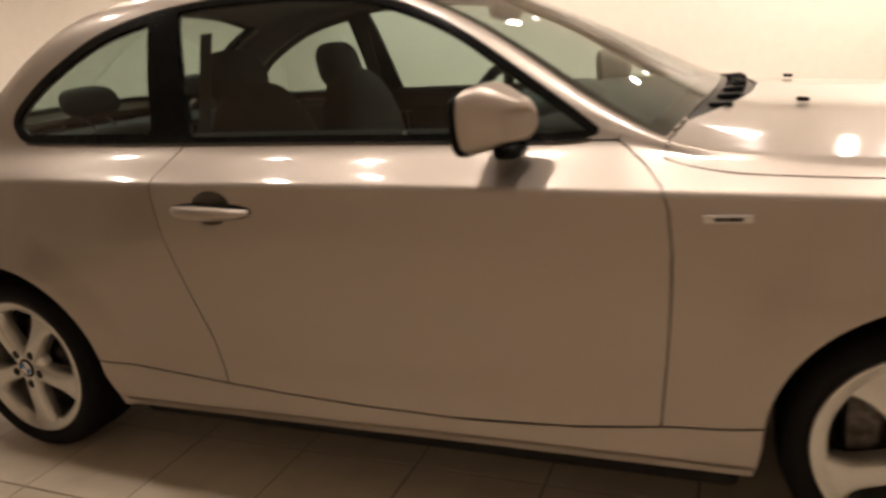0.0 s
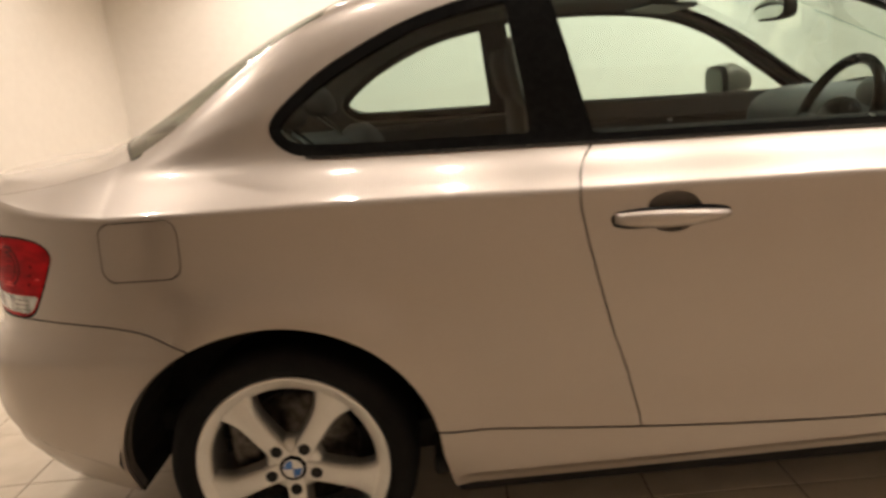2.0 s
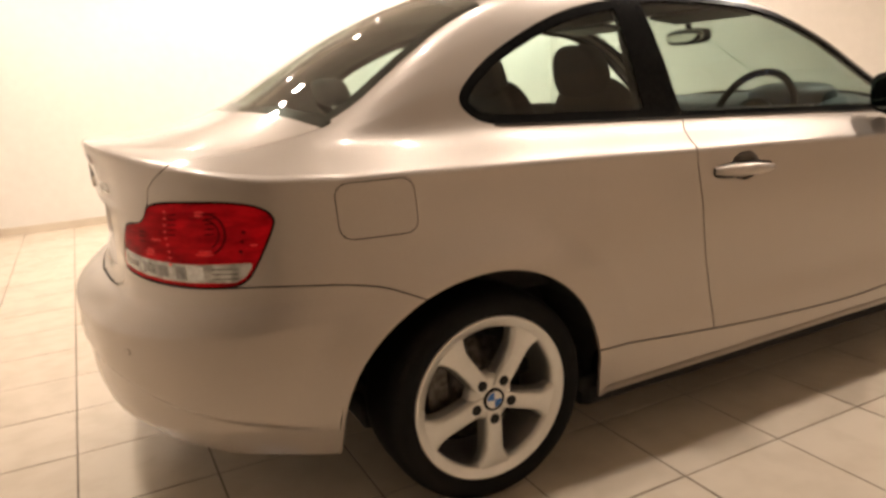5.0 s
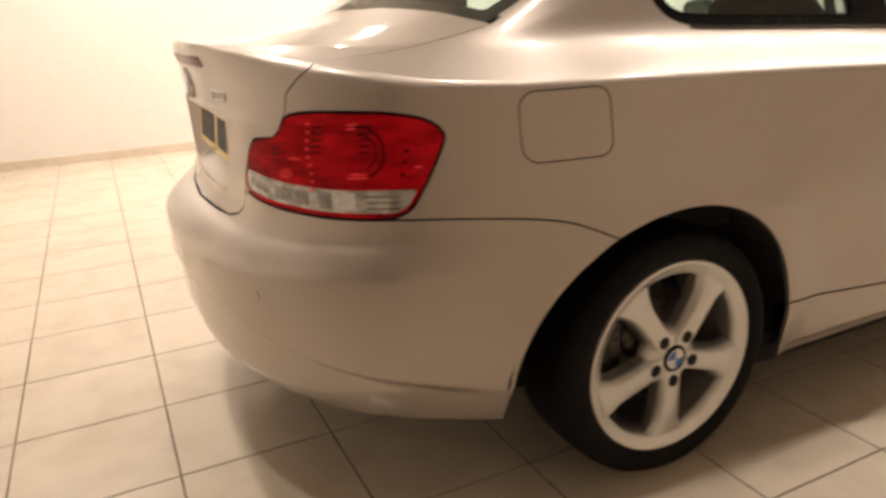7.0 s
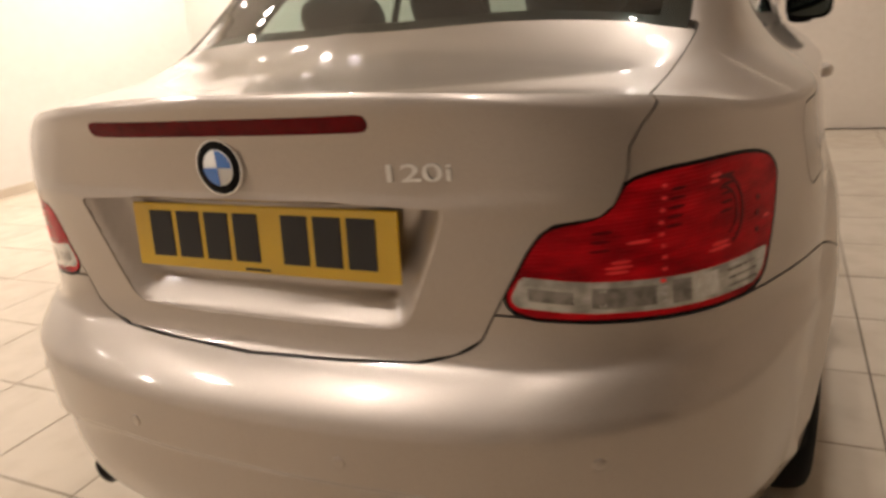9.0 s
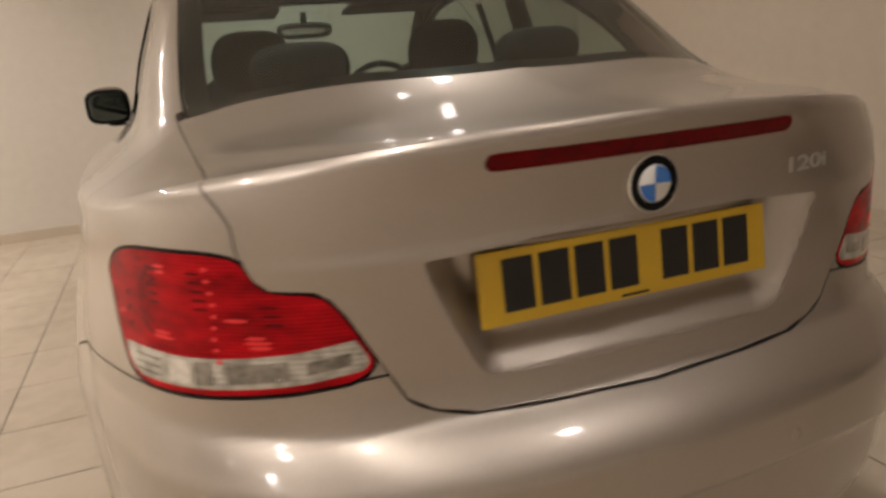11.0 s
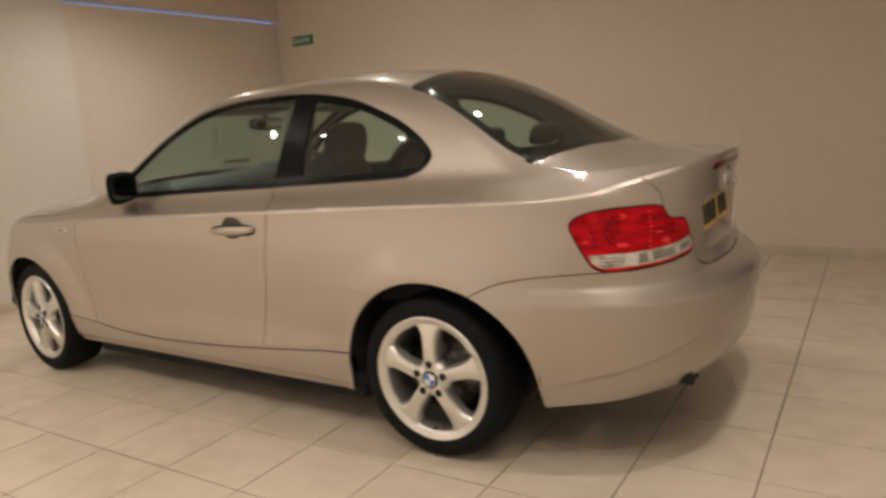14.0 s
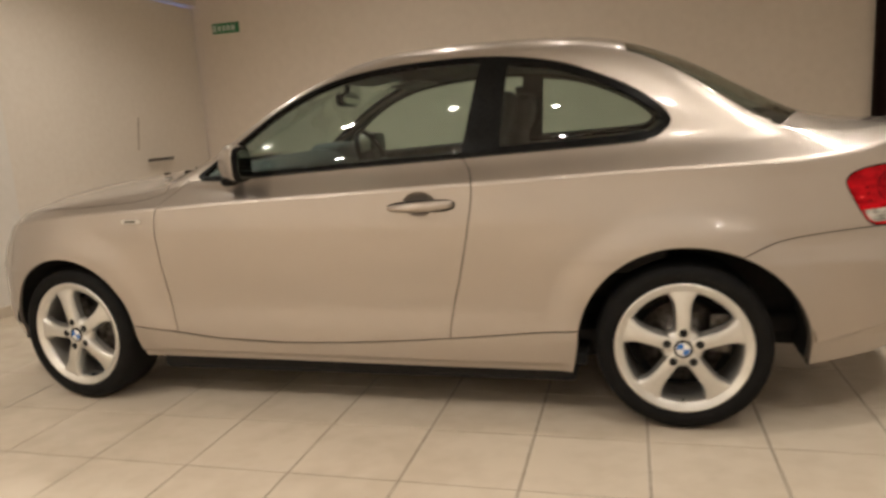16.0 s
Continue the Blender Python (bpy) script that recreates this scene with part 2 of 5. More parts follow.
def part(name, bm, mat, parent, label="", smooth=False):
    """Links a bmesh as one mesh object under a thing or a part."""
    me = bpy.data.meshes.new(name)
    bm.to_mesh(me)
    bm.free()
    me.materials.append(mat)
    if smooth:
        me.polygons.foreach_set("use_smooth", [True] * len(me.polygons))
    ob = new(name, me)
    ob.parent = parent
    return tagged(ob, label)


def empty(name, x=0.0, y=0.0, z=0.0):
    ob = new(name)
    ob.location = (x, y, z)
    return ob


def box(size, at=(0, 0, 0), bevel=0.0, segments=2, turn=None):
    bm = bmesh.new()
    bmesh.ops.create_cube(bm, size=1)
    bmesh.ops.scale(bm, vec=size, verts=bm.verts)
    if bevel:
        bmesh.ops.bevel(bm, geom=list(bm.edges), offset=bevel, segments=segments, profile=0.5, affect="EDGES")
    if turn:
        bmesh.ops.rotate(bm, matrix=Euler([radians(a) for a in turn]).to_matrix(), verts=bm.verts)
    bmesh.ops.translate(bm, vec=at, verts=bm.verts)
    return bm


def lathe(profile, steps=64, axis="y", at=(0, 0, 0), closed=False):
    """Turns (radius, along) pairs round an axis."""
    bm = bmesh.new()
    rings = []
    for k in range(steps):
        a = 2 * math.pi * k / steps
        c, s = math.cos(a), math.sin(a)
        ring = []
        for r, h in profile:
            p = {"y": (r * c, h, r * s), "x": (h, r * c, r * s), "z": (r * c, r * s, h)}[axis]
            ring.append(bm.verts.new(Vector(p) + Vector(at)))
        rings.append(ring)
    n = len(profile)
    for k in range(steps):
        a, b = rings[k], rings[(k + 1) % steps]
        for i in range(n if closed else n - 1):
            j = (i + 1) % n
            try:
                bm.faces.new((a[i], b[i], b[j], a[j]))
            except ValueError:
                pass
    bmesh.ops.remove_doubles(bm, verts=bm.verts, dist=1e-5)
    bmesh.ops.recalc_face_normals(bm, faces=bm.faces)
    return bm


def tube(points, radius, steps=12):
    """A round rod along a line of points, closed at its ends."""
    bm = bmesh.new()
    pts = [Vector(p) for p in points]
    rings = []
    for k, p in enumerate(pts):
        d = (pts[min(k + 1, len(pts) - 1)] - pts[max(k - 1, 0)]).normalized()
        u = d.cross(Vector((0, 0, 1)) if abs(d.z) < 0.9 else Vector((1, 0, 0))).normalized()
        w = d.cross(u)
        rings.append([bm.verts.new(p + radius * (math.cos(2 * math.pi * i / steps) * u + math.sin(2 * math.pi * i / steps) * w)) for i in range(steps)])
    for a, b in zip(rings, rings[1:]):
        for i in range(steps):
            bm.faces.new((a[i], a[(i + 1) % steps], b[(i + 1) % steps], b[i]))
    bm.faces.new(rings[0][::-1])
    bm.faces.new(rings[-1])
    bmesh.ops.recalc_face_normals(bm, faces=bm.faces)
    return bm


def soft_form(size, at, power=2.6, steps=(28, 16), shape=None):
    """A rounded cushion-like solid: a superellipsoid, bent by shape(x, y, z) in its own unit box."""
    bm = bmesh.new()
    nu, nv = steps
    grid = []
    for j in range(1, nv):
        phi = math.pi * (j / nv - 0.5)
        row = []
        for i in range(nu):
            th = 2 * math.pi * i / nu
            f = lambda v: math.copysign(abs(v) ** (2 / power), v)
            p = (f(math.cos(phi)) * f(math.cos(th)), f(math.cos(phi)) * f(math.sin(th)), f(math.sin(phi)))
            row.append(p)
        grid.append(row)
    put = lambda p: bm.verts.new(Vector([c * s / 2 + o for c, s, o in zip(shape(*p) if shape else p, size, at)]))
    rows = [[put(p) for p in row] for row in grid]
    low, high = put((0, 0, -1)), put((0, 0, 1))
    for a, b in zip(rows, rows[1:]):
        for i in range(nu):
            bm.faces.new((a[i], a[(i + 1) % nu], b[(i + 1) % nu], b[i]))
    for i in range(nu):
        bm.faces.new((low, rows[0][(i + 1) % nu], rows[0][i]))
        bm.faces.new((high, rows[-1][i], rows[-1][(i + 1) % nu]))
    return bm


def pchip(xs, ys):
    """A smooth curve through points, with no overshoot."""
    xs, ys = np.array(xs, float), np.array(ys, float)
    h, dl = np.diff(xs), np.diff(ys) / np.diff(xs)
    m = np.zeros(len(xs))
    m[0], m[-1] = dl[0], dl[-1]
    for k in range(1, len(xs) - 1):
        if dl[k - 1] * dl[k] > 0:
            w1, w2 = 2 * h[k] + h[k - 1], h[k] + 2 * h[k - 1]
            m[k] = (w1 + w2) / (w1 / dl[k - 1] + w2 / dl[k])

    def curve(x):
        x = np.clip(np.asarray(x, float), xs[0], xs[-1])
        k = np.clip(np.searchsorted(xs, x, side="right") - 1, 0, len(xs) - 2)
        t = (x - xs[k]) / h[k]
        return ((1 + 2 * t) * (1 - t) ** 2 * ys[k] + t * (1 - t) ** 2 * h[k] * m[k]
                + t * t * (3 - 2 * t) * ys[k + 1] + t * t * (t - 1) * h[k] * m[k + 1])

    return curve


def eased(f, reach, low, high):
    """The curve f with its bends spread over a reach, which shrinks to nothing at its two ends."""
    steps = np.linspace(-2, 2, 9)
    weights = np.exp(-steps ** 2 / 2)
    weights /= weights.sum()

    def curve(x):
        x = np.asarray(x, float)
        r = reach * np.clip(np.minimum(x - low, high - x) / (2.2 * reach), 0, 1)
        return sum(w * f(x + k * r) for w, k in zip(weights, steps))

    return curve


def inside(points):
    """Signed distance to a polygon, positive inside."""
    pts = np.array(points, float)

    def sdf(a, b):
        a, b = np.asarray(a, float), np.asarray(b, float)
        best, sign = np.full(a.shape, 1e9), np.zeros(a.shape, bool)
        for (x0, y0), (x1, y1) in zip(pts, np.roll(pts, -1, 0)):
            ex, ey = x1 - x0, y1 - y0
            t = np.clip(((a - x0) * ex + (b - y0) * ey) / (ex * ex + ey * ey + 1e-12), 0, 1)
            best = np.minimum(best, (a - x0 - t * ex) ** 2 + (b - y0 - t * ey) ** 2)
            cross = ((y0 <= b) & (y1 > b)) | ((y1 <= b) & (y0 > b))
            sign ^= cross & (a < x0 + (b - y0) / np.where(ey == 0, 1e-12, ey) * ex)
        return np.sqrt(best) * np.where(sign, 1, -1)

    return sdf


class Sheet:
    """A fine grid over a smooth surface; panels are cut out of it along curves."""

    def __init__(self, place, extra, join):
        # place: (n, m, 3); extra: (n, m, 2) surface coordinates; join: the second one's value at the crease
        self.join = join
        du, dv = np.gradient(place, axis=0), np.gradient(place, axis=1)
        nrm = np.cross(du, dv)
        nrm /= np.linalg.norm(nrm, axis=-1, keepdims=True) + 1e-12
        for row, near in ((0, 2), (-1, -3)):
            nrm[row] = nrm[near] * (1, 0, 1)
            nrm[row] /= np.linalg.norm(nrm[row], axis=-1, keepdims=True) + 1e-12
        if (nrm[..., 1] * 1.0 + nrm[..., 2] * 0.5).mean() < 0:
            nrm = -nrm
        n, m = place.shape[:2]
        self.data = np.concatenate([place, nrm, extra], -1).reshape(-1, 8)
        i, j = np.meshgrid(np.arange(n - 1), np.arange(m - 1), indexing="ij")
        a = (i * m + j).ravel()
        quads = np.stack([a, a + m, a + m + 1, a + 1], 1)
        p = place.reshape(-1, 3)[quads]
        face = np.cross(p[:, 2] - p[:, 0], p[:, 3] - p[:, 1])
        flip = (face * self.data[quads[:, 0], 3:6]).sum(1) < 0
        quads[flip] = quads[flip][:, ::-1]
        size = np.linalg.norm(face, axis=1)
        self.quads = quads[size > 1e-9]

    def cut(self, *tests):
        """Points and polygons where every test is positive."""
        whole, some = np.ones(len(self.quads), bool), np.ones(len(self.quads), bool)
        for f in tests:
            v = f(self.data)[self.quads] > 0
            whole &= v.all(1)
            some &= v.any(1)
        done = [tuple(q) for q in self.quads[whole].tolist()]
        polys = [tuple(q) for q in self.quads[some & ~whole].tolist()]
        data = self.data
        for f in tests:
            val, extra, made, left = f(data), [], {}, []
            for q in polys:
                out = []
                for a, b in zip(q, q[1:] + q[:1]):
                    if val[a] > 0:
                        out.append(a)
                    if (val[a] > 0) != (val[b] > 0):
                        key = (a, b) if a < b else (b, a)
                        if key not in made:
                            i, j = key
                            made[key] = len(data) + len(extra)
                            extra.append(data[i] + val[i] / (val[i] - val[j]) * (data[j] - data[i]))
                        out.append(made[key])
                if len(out) > 2:
                    left.append(tuple(out))
            polys = left
            if extra:
                data = np.vstack([data, extra])
        return data, done + polys, self.join


def softened(points, rounds=2):
    """A polygon with its corners cut round."""
    for _ in range(rounds):
        nxt = points[1:] + points[:1]
        points = [q for (ax, ay), (bx, by) in zip(points, nxt) for q in ((0.75 * ax + 0.25 * bx, 0.75 * ay + 0.25 * by), (0.25 * ax + 0.75 * bx, 0.25 * ay + 0.75 * by))]
    return points


def panel(name, cuts, mat, parent, sides=(1,), depth=0.014, offset=0.0, back=False, label=""):
    """One panel of the body from cut sheets, with folded-in edges of the given depth. sides: 1 for +y, -1 for its mirror image."""
    verts, faces, normals = [], [], []
    for data, polys, join in cuts:
        if not polys:
            continue
        used = sorted({i for p in polys for i in p})
        rows = data[used]
        middle = {}
        for side in sides:
            base = len(verts)
            index = {i: base + k for k, i in enumerate(used)}
            pos = (rows[:, :3] + offset * rows[:, 3:6]) * (1, side, 1)
            nrm = rows[:, 3:6] * (1, side, 1)
            if len(sides) > 1:
                mid = np.abs(rows[:, 1]) < 1e-4
                nrm[mid, 1] = 0
                nrm[mid] /= np.linalg.norm(nrm[mid], axis=1, keepdims=True) + 1e-12
            verts.extend(pos)
            normals.extend(nrm)
            if len(sides) > 1:
                for k, i in enumerate(used):
                    if mid[k]:
                        index[i] = middle.setdefault(i, index[i])
            mine = [tuple(index[i] for i in (p if side > 0 else p[::-1])) for p in polys]
            faces.extend(mine)
            if depth <= 0:
                continue
            seam = {index[i]: row[7] for i, row in zip(used, rows)}
            edges = {}
            for p in mine:
                for a, b in zip(p, p[1:] + p[:1]):
                    if edges.pop((b, a), None) is None:
                        edges[(a, b)] = True
            deep = {}
            if back:
                for k, i in enumerate(used):
                    deep[base + k] = len(verts)
                    verts.append(pos[k] - depth * nrm[k])
                    normals.append(-nrm[k])
                faces.extend(tuple(deep[i] for i in p[::-1]) for p in mine)
            for a, b in edges:
                pa, pb = verts[a], verts[b]
                if len(sides) > 1 and abs(pa[1]) < 1e-4 and abs(pb[1]) < 1e-4:
                    continue
                if abs(seam[a] - join) < 1e-6 and abs(seam[b] - join) < 1e-6:
                    continue
                qa, qb = pa - depth * normals[a], pb - depth * normals[b]
                out = np.cross(pb - pa, normals[a])
                out = out / (np.linalg.norm(out) + 1e-12)
                k = len(verts)
                verts.extend([pa, pb, qb, qa])
                normals.extend([out] * 4)
                faces.append((k, k + 3, k + 2, k + 1))
    ob = new(name, mesh_of(name, verts, faces, mat, normals))
    ob.parent = parent
    return tagged(ob, label)

# ---- the room ----
SCUFF = material("scuffed_paint", (0.36, 0.29, 0.22), 0.7)
mottle(SCUFF, (0.30, 0.24, 0.18), (0.50, 0.42, 0.33), 20)
X0, X1, Y0, Y1, HIGH = -2.88, 4.5, -3.3, 5.1, 2.9
T = 0.15


def structure(name, bm, mat, label, category):
    ob = part(name, bm, mat, None, label)
    return tagged(ob, "", category, "", "structure")


structure("wall_north", box((X1 - X0 + 2 * T, T, HIGH), ((X0 + X1) / 2, Y1 + T / 2, HIGH / 2)), WALL, "cream painted plain showroom wall", "wall")
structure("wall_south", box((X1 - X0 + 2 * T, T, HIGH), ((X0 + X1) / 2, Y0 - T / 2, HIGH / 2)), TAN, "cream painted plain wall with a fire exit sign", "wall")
structure("wall_west", box((T, Y1 - Y0, HIGH), (X0 - T / 2, (Y0 + Y1) / 2, HIGH / 2)), WALL, "cream painted plain wall", "wall")
DOOR_Y, DOOR_H = -0.72, 2.5
structure("wall_east", box((T, Y1 - DOOR_Y, HIGH), (X1 + T / 2, (Y1 + DOOR_Y) / 2, HIGH / 2)), WALL, "cream painted plain wall beside a large door", "wall")
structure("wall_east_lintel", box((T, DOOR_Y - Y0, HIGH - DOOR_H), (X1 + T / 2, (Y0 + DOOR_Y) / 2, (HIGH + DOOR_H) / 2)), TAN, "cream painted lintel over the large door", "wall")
structure("ceiling", box((X1 - X0 + 2 * T, Y1 - Y0 + 2 * T, 0.1), ((X0 + X1) / 2, (Y0 + Y1) / 2, HIGH + 0.05)), CEILING, "white plain ceiling with recessed spots", "ceiling")

# large cream loading door in the east wall, with a bright line of daylight at its top and side
door = tagged(empty("loading_door", X1 + 0.03, (DOOR_Y + Y0) / 2, 0), "large closed cream door with daylight at its edge", "door", "", "structure")
door_w = DOOR_Y - Y0
part("door_leaf", box((0.05, door_w - 0.03, DOOR_H - 0.03), (0.03, 0.004, DOOR_H / 2 - 0.012), 0.004), DOORPAINT, door)
part("push_bar", tube([(-0.03, -0.58, 0.985), (-0.05, -0.56, 0.99), (-0.05, -0.24, 0.99), (-0.03, -0.22, 0.985)], 0.014), STEEL, door, "dull metal push bar")
part("scuff_plate", box((0.003, 0.02, 0.30), (0.0055, -0.18, 1.24), 0.001, 1, (10, 0, 0)), SCUFF, door, "long grey scuff mark")
GLOW = bpy.data.materials.new("daylight")
GLOW.use_nodes = True
glow = shader(GLOW)
glow.inputs["Base Color"].default_value = (0.2, 0.25, 0.4, 1)
glow.inputs["Emission Color"].default_value = (0.45, 0.55, 1.0, 1)
glow.inputs["Emission Strength"].default_value = 0.55
sky = box((0.02, door_w + 0.2, 0.3), (X1 + 0.16, (DOOR_Y + Y0) / 2, DOOR_H), 0)
structure("backdrop", sky, GLOW, "pale blue daylight behind the door gap", "sky")
tall = box((0.02, 0.2, DOOR_H), (X1 + 0.16, Y0 + 0.05, DOOR_H / 2 + 0.9), 0)
structure("backdrop_side", tall, GLOW, "pale blue daylight behind the door edge", "sky")

# skirting
SKIRT = 0.075
structure("baseboard_north", box((X1 - X0, 0.012, SKIRT), ((X0 + X1) / 2, Y1 - 0.006, SKIRT / 2), 0.003), TILE, "cream tile skirting", "skirting")
structure("baseboard_south", box((X1 - X0, 0.012, SKIRT), ((X0 + X1) / 2, Y0 + 0.006, SKIRT / 2), 0.003), TILE, "cream tile skirting", "skirting")
structure("baseboard_east", box((0.012, Y1 - DOOR_Y - 0.03, SKIRT), (X1 - 0.006, (Y1 + DOOR_Y) / 2 - 0.01, SKIRT / 2), 0.003), TILE, "cream tile skirting", "skirting")
structure("baseboard_west", box((0.012, Y1 - Y0 - 0.03, SKIRT), (X0 + 0.006, (Y1 + Y0) / 2, SKIRT / 2), 0.003), TILE, "cream tile skirting", "skirting")

# fire exit sign, green with a pale picture and lettering bars
sign = tagged(empty("exit_sign", 4.18, Y0, 2.255), "small green fire exit sign on the wall", "sign")
part("board", box((0.31, 0.006, 0.105), (0, 0.003, 0), 0.002), GREEN, sign)
PALE = material("pale_print", (0.42, 0.48, 0.40), 0.5)
for k, (x, w) in enumerate(((-0.085, 0.045), (-0.03, 0.04), (0.02, 0.035), (0.07, 0.04))):
    part("printed_bar", box((w, 0.002, 0.05), (x, 0.0075, 0), 0.0008, 1), PALE, sign)
part("pictogram_panel", box((0.04, 0.002, 0.07), (0.125, 0.0075, 0), 0.0008, 1), PALE, sign)

# dark maroon curtain on the south wall
curtain = bmesh.new()
for k in range(41):
    x = -1.76 - 0.60 * k / 40
    y = Y0 + 0.06 + 0.025 * math.sin(k * 1.35)
    curtain.verts.new((x, y, 0.02)), curtain.verts.new((x, y + 0.01 * math.sin(k), 2.6))
curtain.verts.ensure_lookup_table()
for k in range(40):
    curtain.faces.new([curtain.verts[i] for i in (2 * k, 2 * k + 2, 2 * k + 3, 2 * k + 1)])
bmesh.ops.solidify(curtain, geom=list(curtain.faces), thickness=0.006)
tagged(part("curtain", curtain, MAROON, None, "dark maroon curtain hanging against the wall", True), "", "curtain")

# small blue plug with a white flex on the floor by the east wall
plug = tagged(empty("cable_plug", X1 - 0.05, 0.48, 0), "small blue plug on a white flex by the wall", "plug")
PLUGBLUE = material("plug_blue", (0.05, 0.12, 0.5), 0.4)
FLEX = material("white_flex", (0.7, 0.7, 0.7), 0.5)
part("plug_body", box((0.05, 0.05, 0.06), (0, 0, 0.03), 0.01), PLUGBLUE, plug)
part("flex", tube([(0, 0.02, 0.03), (0.01, 0.12, 0.02), (0.015, 0.4, 0.012), (0.02, 0.9, 0.012)], 0.008, 8), FLEX, plug)

# recessed ceiling spots
LAMPLIGHT = material("lamp_light", (0.9, 0.85, 0.75), 0.4)
shader(LAMPLIGHT).inputs["Emission Color"].default_value = (1.0, 0.93, 0.82, 1)
shader(LAMPLIGHT).inputs["Emission Strength"].default_value = 80.0
first = None
for k, (x, y, watts, cone, tilt) in enumerate(SPOTS):
    if first is None:
        first = tagged(empty("ceiling_spot", x, y, HIGH), "small round recessed ceiling spot, lit", "spotlight", "ceiling spots")
        part("trim_ring", lathe([(0.06, 0.0), (0.058, -0.008), (0.05, -0.010), (0.049, 0.0)], 24, "z"), ALLOY, first)
        part("lamp_lens", lathe([(0, -0.0025), (0.031, -0.0025), (0.034, -0.001), (0.034, 0.0)], 24, "z"), LAMPLIGHT, first, "glowing warm white lens")
    else:
        copy_thing(first, pose(x, y, HIGH))

# ---- the car: rear axle at x = 0, facing +x ----
car = tagged(empty("car", 1.2, 0, 0), "champagne metallic two-door coupe parked on tiles", "car")
car.location = (0, 0, 0)

# plan outline at the widest height, from the middle of the tail to the middle of the nose
OUT = [(-0.995, 0), (-0.990, 0.15), (-0.972, 0.30), (-0.935, 0.45), (-0.868, 0.58), (-0.76, 0.695), (-0.6, 0.774), (-0.4, 0.832), (-0.2, 0.857), (0, 0.863),
       (0.4, 0.868), (0.9, 0.870), (1.5, 0.870), (2.1, 0.872), (2.66, 0.872), (2.88, 0.848), (3.06, 0.78), (3.2, 0.665), (3.285, 0.49), (3.335, 0.25), (3.345, 0)]
chord = np.r_[0, np.cumsum([math.dist(a, b) for a, b in zip(OUT, OUT[1:])])]
out_x, out_y = pchip(chord, [p[0] for p in OUT]), pchip(chord, [p[1] for p in OUT])
S_END = chord[-1]
out_x, out_y = eased(out_x, 0.05, 0, S_END), eased(out_y, 0.05, 0, S_END)
s_at_x = lambda x: float(np.interp(x, [p[0] for p in OUT[:-1]], chord[:-1]))

# how far the skin lies inside that outline, by height, at stations along it
ZN = [0.16, 0.20, 0.27, 0.33, 0.36, 0.45, 0.55, 0.62, 0.629, 0.645, 0.66, 0.675, 0.69, 0.71, 0.74, 0.80, 0.88, 0.928, 0.938, 0.98, 1.02, 1.06, 1.10]
STATIONS = [
    (0.0, [.20, .155, .09, .030, .002, -.014, -.017, -.016, -.011, .006, .028, .055, .086, .096, .100, .098, .0935, .0888, .0945, .091, .085, .074, .065]),
    (0.36, [.20, .155, .09, .030, .002, -.014, -.017, -.016, -.011, .005, .025, .049, .076, .084, .088, .086, .0825, .0785, .084, .081, .076, .069, .066]),
    (0.47, [.19, .145, .08, .026, .002, -.013, -.016, -.015, -.011, .003, .018, .035, .053, .060, .066, .068, .0685, .0665, .0705, .0705, .071, .074, .08]),
    (0.66, [.17, .125, .07, .023, .004, -.010, -.013, -.012, -.009, .002, .013, .026, .041, .047, .050, .051, .051, .051, .052, .057, .068, .085, .10]),
    (0.95, [.12, .087, .045, .019, .010, -.001, -.005, -.005, -.004, .001, .006, .011, .017, .020, .022, .03, .042, .048, .049, .054, .067, .085, .1]),
    (s_at_x(0.0), [.07, .046, .034, .03, .026, .014, .006, .003, .0028, .0022, .0018, .0018, .002, .003, .005, .014, .027, .034, .035, .038, .048, .06, .07]),
    (s_at_x(0.8), [.080, .050, .034, .030, .030, .034, .027, .0195, .0184, .0165, .0148, .0132, .0116, .0096, .0070, .002, .006, .008, .008, .012, .02, .03, .04]),
    (s_at_x(1.9), [.080, .050, .034, .030, .030, .034, .027, .0195, .0184, .0165, .0148, .0132, .0116, .0096, .0070, .002, .007, .010, .011, .016, .024, .034, .044]),
    (s_at_x(2.66), [.080, .052, .038, .034, .027, .015, .006, .003, .0026, .0022, .0018, .0018, .002, .003, .004, .007, .016, .027, .029, .04, .05, .06, .07]),
    (s_at_x(3.2), [.10, .07, .04, .02, .01, 0, 0, 0, 0.0024, .008, .012, .016, .02, .026, .04, .07, .12, .15, .16, .2, .2, .2, .2]),
    (S_END, [.12, .08, .04, .015, .008, 0, 0, 0, 0.0024, .008, .015, .023, .03, .04, .055, .11, .2, .24, .25, .3, .3, .3, .3]),
]
# feature line low round the rear bumper
skirt = pchip([0, 0.25, 0.45, 0.65, 0.85, 1.05], [0.535, 0.53, 0.505, 0.45, 0.39, 0.345])
PROFILES = [pchip(ZN, d) for _, d in STATIONS]
ST = np.array([s for s, _ in STATIONS])

crease = pchip([-0.77, -0.33, 0, 0.4, 0.76, 1.2, 1.6, 2.1, 2.5, 2.9, 3.2], [0.992, 0.989, 0.982, 0.971, 0.957, 0.94, 0.925, 0.902, 0.882, 0.855, 0.81])
top_s = pchip([0, 0.25, 0.47, 0.64, 0.79, 0.97, 1.15], [1.087, 1.081, 1.066, 1.05, 1.032, 1.004, 0.991])
nose_s = pchip([0, s_at_x(3.1), s_at_x(3.3), S_END], [0, 0, -0.04, -0.07])
bottom_s = pchip([0, 0.6, 0.95, 1.1, 1.2, 1.5, 1.9, s_at_x(2.3), s_at_x(3.0), S_END], [0.322, 0.295, 0.257, 0.247, 0.245, 0.21, 0.205, 0.222, 0.22, 0.22])
AXLES = ((0.0, 0.013), (2.668, 0.010))
